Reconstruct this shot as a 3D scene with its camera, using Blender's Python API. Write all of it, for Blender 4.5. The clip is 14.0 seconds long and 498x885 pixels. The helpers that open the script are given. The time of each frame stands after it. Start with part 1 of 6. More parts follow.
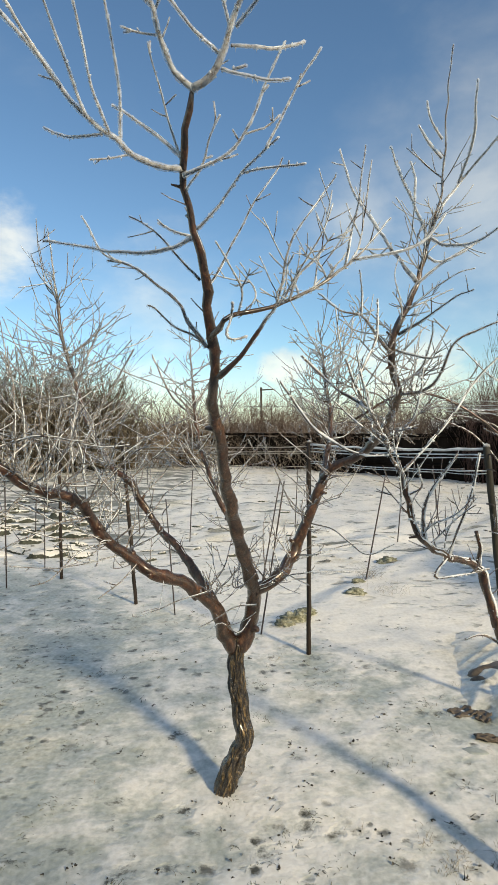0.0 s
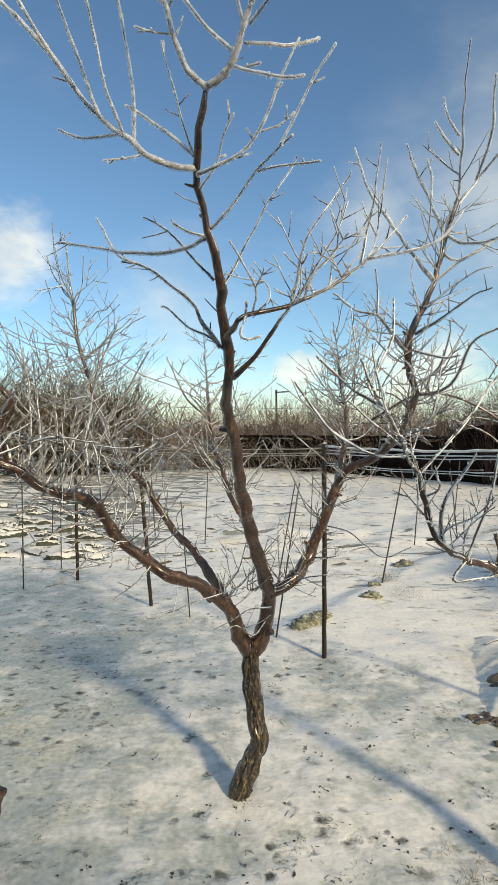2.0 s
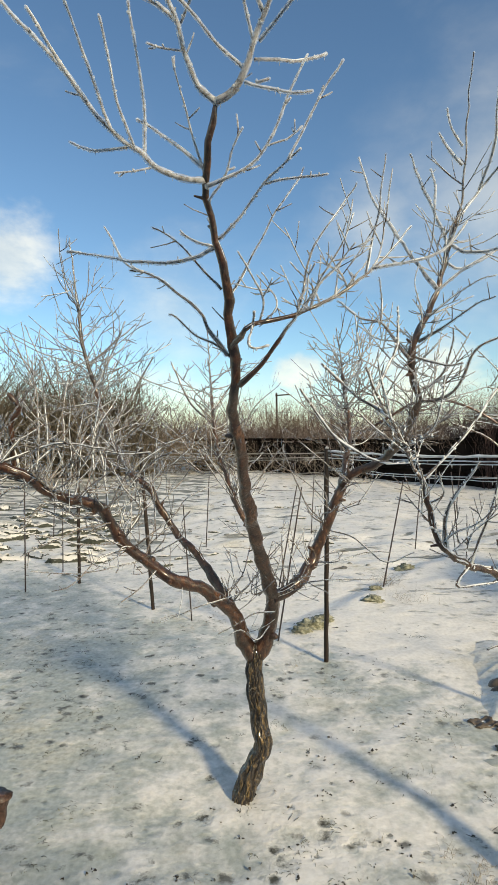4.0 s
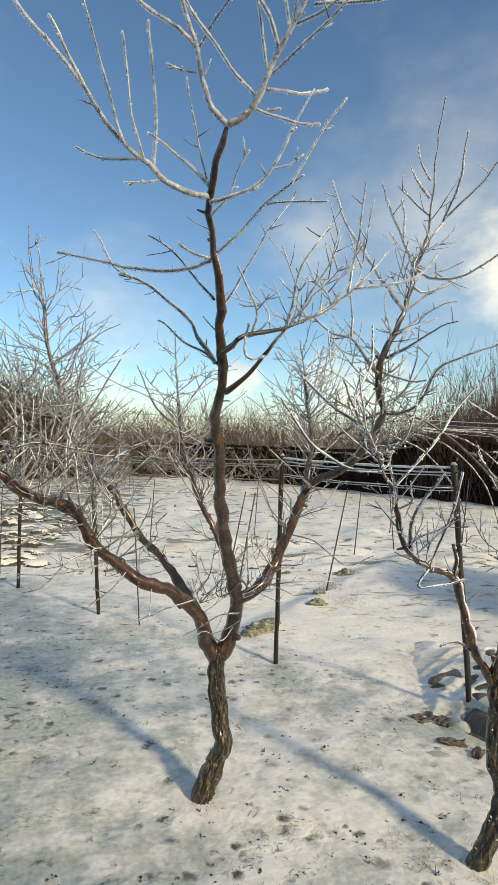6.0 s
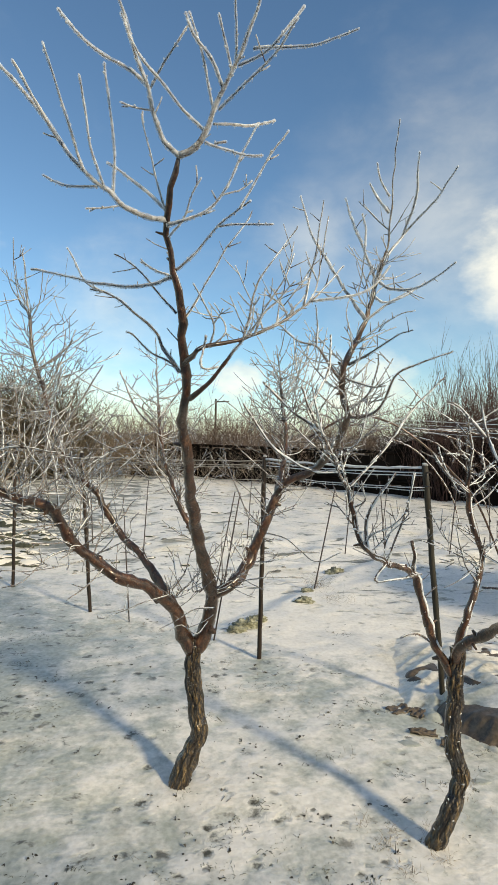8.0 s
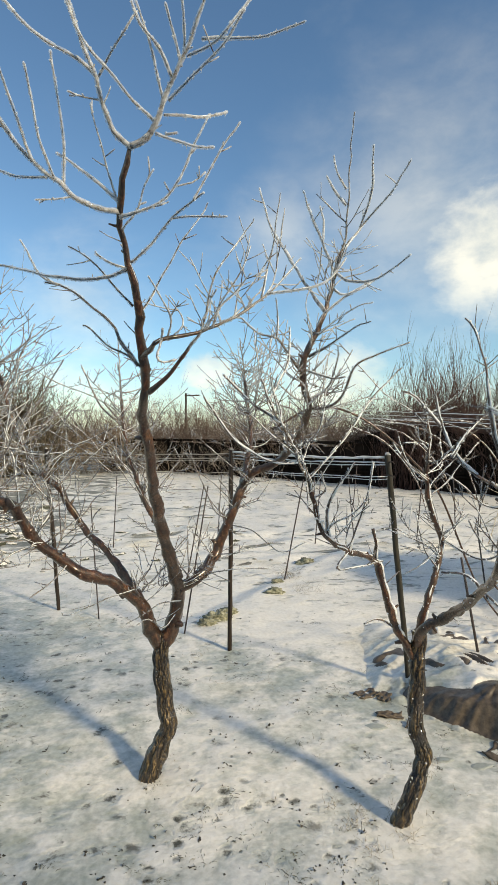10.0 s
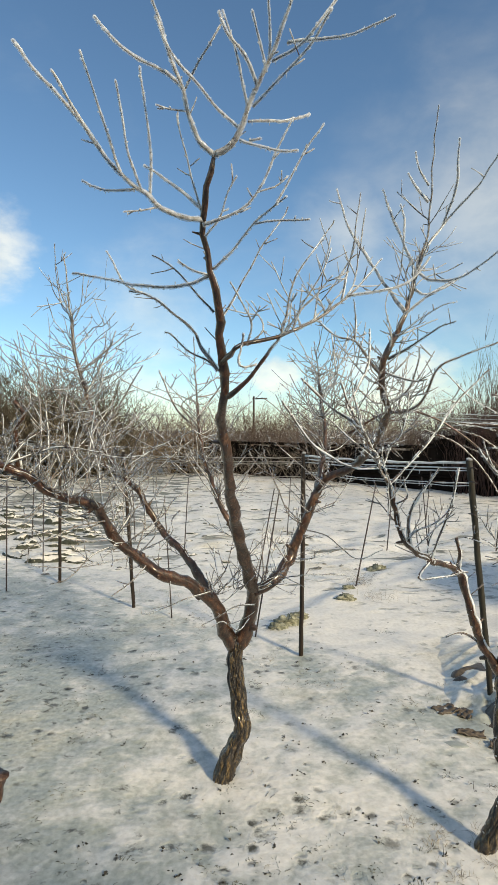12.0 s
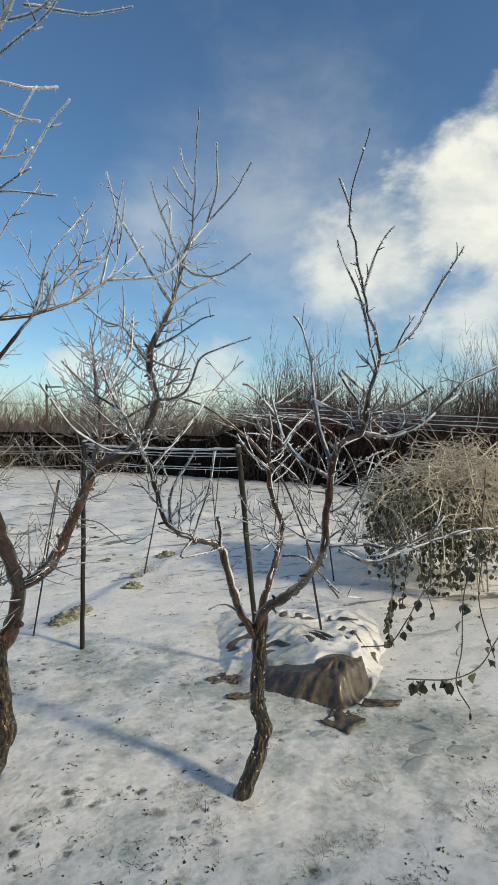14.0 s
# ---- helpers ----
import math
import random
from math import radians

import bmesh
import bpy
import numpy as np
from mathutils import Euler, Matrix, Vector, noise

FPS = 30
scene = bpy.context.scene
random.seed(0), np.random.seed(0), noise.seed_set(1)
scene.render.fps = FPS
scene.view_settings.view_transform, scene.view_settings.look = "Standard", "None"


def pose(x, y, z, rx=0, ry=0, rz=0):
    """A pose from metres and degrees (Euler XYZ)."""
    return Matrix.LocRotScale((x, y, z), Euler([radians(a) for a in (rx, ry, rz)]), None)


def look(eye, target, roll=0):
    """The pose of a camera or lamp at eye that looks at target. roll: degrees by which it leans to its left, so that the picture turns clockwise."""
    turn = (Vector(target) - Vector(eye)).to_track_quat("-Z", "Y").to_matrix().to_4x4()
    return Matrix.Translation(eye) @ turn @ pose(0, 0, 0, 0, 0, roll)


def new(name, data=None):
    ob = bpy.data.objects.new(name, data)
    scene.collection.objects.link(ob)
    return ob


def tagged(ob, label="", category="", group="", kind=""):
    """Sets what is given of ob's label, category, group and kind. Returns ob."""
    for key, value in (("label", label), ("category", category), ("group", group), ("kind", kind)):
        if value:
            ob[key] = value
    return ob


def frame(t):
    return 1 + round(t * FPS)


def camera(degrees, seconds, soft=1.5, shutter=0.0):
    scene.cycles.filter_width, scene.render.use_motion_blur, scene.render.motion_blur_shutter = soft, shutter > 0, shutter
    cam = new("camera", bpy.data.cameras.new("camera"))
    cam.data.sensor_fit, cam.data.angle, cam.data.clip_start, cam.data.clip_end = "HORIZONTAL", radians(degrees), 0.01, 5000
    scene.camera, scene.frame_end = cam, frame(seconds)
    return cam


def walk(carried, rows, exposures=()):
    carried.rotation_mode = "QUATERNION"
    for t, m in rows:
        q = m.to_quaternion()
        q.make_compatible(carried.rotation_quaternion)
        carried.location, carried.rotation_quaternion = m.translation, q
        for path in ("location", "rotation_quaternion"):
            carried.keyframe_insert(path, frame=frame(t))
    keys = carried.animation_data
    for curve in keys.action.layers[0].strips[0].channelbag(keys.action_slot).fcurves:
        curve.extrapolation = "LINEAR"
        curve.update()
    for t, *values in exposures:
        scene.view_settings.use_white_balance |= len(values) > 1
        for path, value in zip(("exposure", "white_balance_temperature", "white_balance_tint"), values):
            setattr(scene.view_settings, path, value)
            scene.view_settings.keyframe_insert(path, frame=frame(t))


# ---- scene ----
cam = camera(49.5, 14.0, soft=1.0)
PATH = [
    (0, (0.093, 0.016, 1.643), (0.051, 2.014, 1.568), -0.8),
    (0.5, (0.1, 0.018, 1.642), (0.039, 2.016, 1.569), -0.8),
    (1, (0.106, 0.018, 1.64), (0.044, 2.015, 1.571), -0.8),
    (1.5, (0.097, 0.026, 1.637), (0.031, 2.024, 1.571), -0.8),
    (2, (0.095, 0.029, 1.638), (-0.003, 2.025, 1.573), -0.9),
    (2.5, (0.097, 0.023, 1.641), (-0.019, 2.018, 1.577), -1.0),
    (4.8, (0.025, -0.019, 1.653), (-0.025, 1.98, 1.608), -0.2),
    (5, (-0.002, -0.032, 1.652), (-0.026, 1.968, 1.61), -0.1),
    (5.5, (-0.072, -0.042, 1.65), (0.013, 1.956, 1.613), 0.3),
    (6, (-0.072, -0.057, 1.652), (0.066, 1.938, 1.619), 1.1),
    (6.5, (-0.034, -0.088, 1.662), (0.109, 1.907, 1.627), 1.1),
    (7, (0.001, -0.136, 1.668), (0.139, 1.858, 1.635), 1.1),
    (7.5, (0.037, -0.177, 1.667), (0.171, 1.819, 1.634), 0.9),
    (8, (0.052, -0.184, 1.666), (0.184, 1.811, 1.634), 0.9),
    (8.5, (0.066, -0.177, 1.665), (0.194, 1.818, 1.636), 0.5),
    (8.7, (0.092, -0.181, 1.657), (0.258, 1.812, 1.629), 0.2),
    (10.8, (0.078, -0.197, 1.669), (0.319, 1.788, 1.6), -0.1),
    (11, (0.055, -0.19, 1.67), (0.173, 1.806, 1.613), 0.0),
    (11.5, (0.043, -0.185, 1.667), (0.043, 1.814, 1.624), 0.0),
    (12, (0.05, -0.183, 1.668), (0.04, 1.816, 1.623), 0.0),
    (12.5, (0.12, -0.199, 1.648), (0.357, 1.787, 1.613), -0.1),
    (13, (0.164, -0.229, 1.643), (0.736, 1.686, 1.598), 0.3),
    (13.5, (0.178, -0.241, 1.646), (0.854, 1.64, 1.581), 0.5),
    (14, (0.179, -0.242, 1.645), (0.881, 1.629, 1.572), 0.5),
]
walk(cam, [(t, look(eye, target, roll)) for t, eye, target, roll in PATH],
     ((0, 0.0, 7800, 4), (12.0, 0.0, 7800, 4), (12.5, -0.05, 7700, 4), (13.1, -0.30, 7300, 4), (14.0, -0.36, 7000, 4)))

# ---------------------------------------------------------------- light
SUN_AZ, SUN_EL = radians(137.5), radians(26.0)
sun_dir = Vector((math.sin(SUN_AZ) * math.cos(SUN_EL), math.cos(SUN_AZ) * math.cos(SUN_EL), math.sin(SUN_EL)))
sun = new("sun", bpy.data.lights.new("sun", "SUN"))
sun.data.energy, sun.data.angle, sun.data.color = 4.0, radians(6.0), (1.0, 0.875, 0.70)
sun.matrix_world = look(sun_dir * 50, (0, 0, 0))
scene.view_settings.exposure = 0.0

world = bpy.data.worlds.new("winter_sky")
scene.world = world
world.use_nodes = True
W = world.node_tree
W.nodes.clear()


def wnode(kind, **inputs):
    n = W.nodes.new(kind)
    for k, v in inputs.items():
        n.inputs[k.replace("_", " ")].default_value = v
    return n


sky = W.nodes.new("ShaderNodeTexSky")
sky.sky_type, sky.sun_disc = "NISHITA", False
sky.sun_elevation, sky.sun_rotation = SUN_EL, SUN_AZ
sky.air_density, sky.dust_density, sky.ozone_density = 1.0, 0.25, 1.6
geo = W.nodes.new("ShaderNodeTexCoord")
flat = W.nodes.new("ShaderNodeMapping")
flat.inputs["Scale"].default_value = (1.0, 1.0, 1.7)
W.links.new(geo.outputs["Generated"], flat.inputs["Vector"])
wisp = wnode("ShaderNodeTexNoise", Scale=3.0, Detail=9.0, Roughness=0.56, Distortion=0.3)
billow = wnode("ShaderNodeTexNoise", Scale=7.0, Detail=10.0, Roughness=0.58, Distortion=0.15)
for n in (wisp, billow):
    W.links.new(flat.outputs[0], n.inputs["Vector"])


def wmath(op, a, b):
    n = W.nodes.new("ShaderNodeMath")
    n.operation = op
    for k, v in enumerate((a, b)):
        if isinstance(v, bpy.types.NodeSocket):
            W.links.new(v, n.inputs[k])
        else:
            n.inputs[k].default_value = v
    return n.outputs[0]


def ease(source, lo, hi, most):
    m = W.nodes.new("ShaderNodeMapRange")
    m.interpolation_type = "SMOOTHSTEP"
    m.inputs["From Min"].default_value, m.inputs["From Max"].default_value = lo, hi
    m.inputs["To Max"].default_value = most
    W.links.new(source, m.inputs["Value"])
    return m.outputs["Result"]


def cloud(direction, radius, flatness, soft, weight, ragged=1.7):
    """A cloud round a direction: its radius in radians, how much lower than wide it is, how soft its edge is."""
    d = W.nodes.new("ShaderNodeVectorMath")
    d.operation = "SUBTRACT"
    d.inputs[1].default_value = Vector(direction).normalized()
    W.links.new(geo.outputs["Generated"], d.inputs[0])
    q = W.nodes.new("ShaderNodeVectorMath")
    q.operation = "MULTIPLY"
    q.inputs[1].default_value = (1 / radius, 1 / radius, flatness / radius)
    W.links.new(d.outputs[0], q.inputs[0])
    size = W.nodes.new("ShaderNodeVectorMath")
    size.operation = "LENGTH"
    W.links.new(q.outputs[0], size.inputs[0])
    inside = wmath("SUBTRACT", 1.0, size.outputs["Value"])
    edge = wmath("MULTIPLY", wmath("SUBTRACT", billow.outputs["Fac"], 0.5), ragged)
    return ease(wmath("ADD", inside, edge), 0.0, soft, weight)


# thin veils everywhere, haze along the horizon, then the clouds one by one
sep = W.nodes.new("ShaderNodeSeparateXYZ")
W.links.new(geo.outputs["Generated"], sep.inputs[0])
cover = wmath("MAXIMUM", ease(wisp.outputs["Fac"], 0.55, 0.9, 0.2), ease(sep.outputs["Z"], 0.15, 0.02, 0.30))
# unseen broken cloud added over the sky's southern half, for stronger, greyer ambient light
cover = wmath("MAXIMUM", cover, wmath("MULTIPLY", ease(wisp.outputs["Fac"], 0.40, 0.62, 0.65), ease(sep.outputs["Y"], 0.25, -0.2, 1.0)))
for bank in (((0.660, 0.675, 0.340), 0.25, 1.6, 0.55, 0.97), ((0.520, 0.800, 0.290), 0.23, 1.4, 0.9, 0.85, 1.2), ((0.700, 0.660, 0.190), 0.26, 1.6, 0.9, 0.70),
             ((-0.435, 0.860, 0.277), 0.085, 1.0, 0.70, 0.60), ((-0.177, 0.961, 0.211), 0.15, 1.0, 1.2, 0.40, 1.2), ((0.166, 0.929, 0.330), 0.13, 1.0, 1.3, 0.35, 1.0),
             ((0.400, 0.850, 0.340), 0.33, 1.0, 1.3, 0.42, 0.6), ((0.043, 0.994, 0.101), 0.06, 1.3, 0.5, 0.60), ((0.268, 0.959, 0.090), 0.12, 1.5, 0.7, 0.60),
             ((-0.203, 0.976, 0.073), 0.11, 1.6, 0.7, 0.32)):
    cover = wmath("MAXIMUM", cover, cloud(*bank))
tint = W.nodes.new("ShaderNodeMix")
tint.data_type = "RGBA"
cloud_tone = W.nodes.new("ShaderNodeValToRGB")
cloud_tone.color_ramp.elements[0].position, cloud_tone.color_ramp.elements[1].position = 0.36, 0.60
cloud_tone.color_ramp.elements[0].color = (0.64, 0.70, 0.76, 1)
cloud_tone.color_ramp.elements[1].color = (1, 1, 0.98, 1)
W.links.new(billow.outputs["Fac"], cloud_tone.inputs["Fac"])
brighten = W.nodes.new("ShaderNodeVectorMath")
brighten.operation = "SCALE"
brighten.inputs["Scale"].default_value = 7.8
W.links.new(cloud_tone.outputs["Color"], brighten.inputs[0])
W.links.new(brighten.outputs[0], tint.inputs[7])
W.links.new(cover, tint.inputs[0])
clear = W.nodes.new("ShaderNodeMix")
clear.data_type, clear.blend_type = "RGBA", "MULTIPLY"
clear.inputs[0].default_value = 1.0
clear.inputs[7].default_value = (0.655, 0.89, 1.12, 1)
W.links.new(sky.outputs["Color"], clear.inputs[6])
W.links.new(clear.outputs[2], tint.inputs[6])
back = wnode("ShaderNodeBackground", Strength=0.152)
W.links.new(tint.outputs[2], back.inputs["Color"])
wout = W.nodes.new("ShaderNodeOutputWorld")
W.links.new(back.outputs[0], wout.inputs["Surface"])


# ---------------------------------------------------------------- materials
def material(name, roughness=0.6, specular=0.4, coat=0.0):
    m = bpy.data.materials.new(name)
    m.use_nodes = True
    p = m.node_tree.nodes["Principled BSDF"]
    p.inputs["Roughness"].default_value = roughness
    p.inputs["Specular IOR Level"].default_value = specular
    p.inputs["Coat Weight"].default_value = coat
    p.inputs["Coat Roughness"].default_value = 0.08
    return m, m.node_tree, p


def texture(t, kind, scale, detail=6.0, rough=0.55, stretch=(1, 1, 1), distortion=0.0, space="Object"):
    c = t.nodes.new("ShaderNodeTexCoord")
    mp = t.nodes.new("ShaderNodeMapping")
    mp.inputs["Scale"].default_value = stretch
    if space == "World":
        c = t.nodes.new("ShaderNodeNewGeometry")
    t.links.new(c.outputs["Position" if space == "World" else space], mp.inputs["Vector"])
    n = t.nodes.new(kind)
    n.inputs["Scale"].default_value = scale
    if kind == "ShaderNodeTexNoise":
        n.inputs["Detail"].default_value, n.inputs["Roughness"].default_value, n.inputs["Distortion"].default_value = detail, rough, distortion
    t.links.new(mp.outputs[0], n.inputs["Vector"])
    return n


def ramp(t, source, *stops):
    r = t.nodes.new("ShaderNodeValToRGB")
    e = r.color_ramp.elements
    while len(e) < len(stops):
        e.new(0.5)
    for k, (at, colour) in zip(e, stops):
        k.position = at
        k.color = (*colour, 1) if len(colour) == 3 else colour
    t.links.new(source, r.inputs["Fac"])
    return r.outputs["Color"]


def blend(t, fac, a, b, how="MIX"):
    n = t.nodes.new("ShaderNodeMix")
    n.data_type, n.blend_type = "RGBA", how
    for value, slot in ((fac, 0), (a, 6), (b, 7)):
        if isinstance(value, bpy.types.NodeSocket):
            t.links.new(value, n.inputs[slot])
        else:
            n.inputs[slot].default_value = value if slot == 0 else (*value, 1)
    return n.outputs[2]


def relief(t, p, source, strength, distance):
    b = t.nodes.new("ShaderNodeBump")
    b.inputs["Strength"].default_value, b.inputs["Distance"].default_value = strength, distance
    t.links.new(source, b.inputs["Height"])
    t.links.new(b.outputs[0], p.inputs["Normal"])


def island_shift(t, colour, amount):
    """Lightens and darkens loose pieces one by one."""
    g = t.nodes.new("ShaderNodeNewGeometry")
    h = t.nodes.new("ShaderNodeHueSaturation")
    m = t.nodes.new("ShaderNodeMapRange")
    m.inputs["To Min"].default_value, m.inputs["To Max"].default_value = 1 - amount, 1 + amount
    t.links.new(g.outputs["Random Per Island"], m.inputs["Value"])
    t.links.new(m.outputs[0], h.inputs["Value"])
    t.links.new(colour, h.inputs["Color"])
    return h.outputs[0]


def make_bark(name, dark, mid, light, scale, rough, coat, bump):
    m, t, p = material(name, rough, 0.5, coat)
    n1 = texture(t, "ShaderNodeTexNoise", scale, 8, 0.65, (1, 1, 0.35), 0.6)
    n2 = texture(t, "ShaderNodeTexNoise", scale * 0.16, 4, 0.5)
    c = ramp(t, n1.outputs["Fac"], (0.3, dark), (0.52, mid), (0.75, light))
    patches = ramp(t, n2.outputs["Fac"], (0.42, (0.55, 0.55, 0.55)), (0.62, (1.15, 1.1, 1.05)))
    t.links.new(blend(t, 1.0, c, patches, "MULTIPLY"), p.inputs["Base Color"])
    relief(t, p, n1.outputs["Fac"], bump, 0.006)
    return m


def make_trunk_bark():
    """Deep upright fissures between golden-brown ridges."""
    m, t, p = material("fissured_bark", 0.34, 0.5, 0.8)
    cells = texture(t, "ShaderNodeTexVoronoi", 46, stretch=(1, 1, 0.10))
    cells.feature = "DISTANCE_TO_EDGE"
    warp = texture(t, "ShaderNodeTexNoise", 24, 3, 0.6)
    push = t.nodes.new("ShaderNodeVectorMath")
    push.operation = "MULTIPLY_ADD"
    push.inputs[1].default_value = (0.035, 0.035, 0.008)
    t.links.new(warp.outputs["Color"], push.inputs[0])
    t.links.new(cells.inputs["Vector"].links[0].from_socket, push.inputs[2])
    t.links.new(push.outputs[0], cells.inputs["Vector"])
    grain = texture(t, "ShaderNodeTexNoise", 150, 6, 0.7, (1, 1, 0.4))
    tone = texture(t, "ShaderNodeTexNoise", 13, 4, 0.6)
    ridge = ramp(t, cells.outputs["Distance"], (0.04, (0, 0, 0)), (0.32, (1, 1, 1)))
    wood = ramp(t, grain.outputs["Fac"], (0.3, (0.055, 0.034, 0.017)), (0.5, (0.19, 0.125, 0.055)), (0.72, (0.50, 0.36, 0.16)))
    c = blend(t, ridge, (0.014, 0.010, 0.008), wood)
    shade = ramp(t, tone.outputs["Fac"], (0.38, (0.42, 0.42, 0.44)), (0.62, (1.1, 1.08, 1.0)))
    t.links.new(blend(t, 1.0, c, shade, "MULTIPLY"), p.inputs["Base Color"])
    relief(t, p, blend(t, 0.25, ridge, grain.outputs["Fac"]), 1.0, 0.011)
    return m


def make_limb_bark():
    """Dark glossy red-brown bark; orange patches paint the sunlit highlights, with pale lenticels across."""
    m, t, p = material("red_brown_bark", 0.34, 0.5, 1.0)
    grain = texture(t, "ShaderNodeTexNoise", 60, 9, 0.72, (1, 1, 0.6), 0.8)
    lit_patch = texture(t, "ShaderNodeTexNoise", 26, 6, 0.66, (1, 1, 0.6), 0.6)
    dark = ramp(t, grain.outputs["Fac"], (0.3, (0.008, 0.005, 0.004)), (0.52, (0.028, 0.013, 0.009)), (0.75, (0.11, 0.06, 0.042)))
    orange = ramp(t, grain.outputs["Fac"], (0.3, (0.016, 0.007, 0.005)), (0.52, (0.085, 0.032, 0.016)), (0.75, (0.34, 0.19, 0.11)))
    where = ramp(t, lit_patch.outputs["Fac"], (0.42, (0, 0, 0)), (0.66, (1, 1, 1)))
    t.links.new(blend(t, where, dark, orange), p.inputs["Base Color"])
    relief(t, p, blend(t, 0.5, grain.outputs["Fac"], lit_patch.outputs["Fac"]), 1.0, 0.010)
    p.inputs["Coat Roughness"].default_value = 0.2
    p.inputs["Coat Tint"].default_value = (1.0, 0.9, 0.75, 1)
    return m


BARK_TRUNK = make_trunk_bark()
BARK_LIMB = make_limb_bark()
BARK_TWIG = make_bark("twig_bark", (0.014, 0.009, 0.007), (0.045, 0.026, 0.018), (0.15, 0.095, 0.065), 90, 0.45, 0.2, 0.4)
BARK_PINK = make_bark("young_shoot_bark", (0.028, 0.014, 0.010), (0.100, 0.053, 0.038), (0.30, 0.195, 0.14), 90, 0.45, 0.2, 0.4)


def make_ice(name, body_low, body_high, roughness=0.05):
    """Clear lumpy ice over the bark, whitened by fine bubbles and frost in places; body is how white it is, from spot to spot."""
    m, t, p = material(name, roughness, 0.6)
    n = texture(t, "ShaderNodeTexNoise", 70, 3, 0.5)
    p.inputs["IOR"].default_value = 1.31
    p.inputs["Base Color"].default_value = (0.93, 0.94, 0.945, 1)
    relief(t, p, n.outputs["Fac"], 0.5, 0.0015)
    clear = t.nodes.new("ShaderNodeBsdfTransparent")
    clear.inputs["Color"].default_value = (0.97, 0.985, 0.99, 1)
    body = t.nodes.new("ShaderNodeMapRange")
    body.inputs["From Min"].default_value, body.inputs["From Max"].default_value = 0.36, 0.66
    body.inputs["To Min"].default_value, body.inputs["To Max"].default_value = body_low, body_high
    t.links.new(n.outputs["Fac"], body.inputs["Value"])
    mix = t.nodes.new("ShaderNodeMixShader")
    t.links.new(body.outputs[0], mix.inputs[0])
    t.links.new(clear.outputs[0], mix.inputs[1])
    t.links.new(p.outputs[0], mix.inputs[2])
    t.links.new(mix.outputs[0], t.nodes["Material Output"].inputs["Surface"])
    return m


ICE = make_ice("clear_ice", 0.20, 0.46)
ICE_MID = make_ice("glassy_ice", 0.03, 0.24)
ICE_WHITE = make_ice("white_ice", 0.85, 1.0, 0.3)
ICE_THIN = make_ice("thin_ice", 0.07, 0.27)
ICE_HEAVY = make_ice("heavy_ice", 0.02, 0.20)


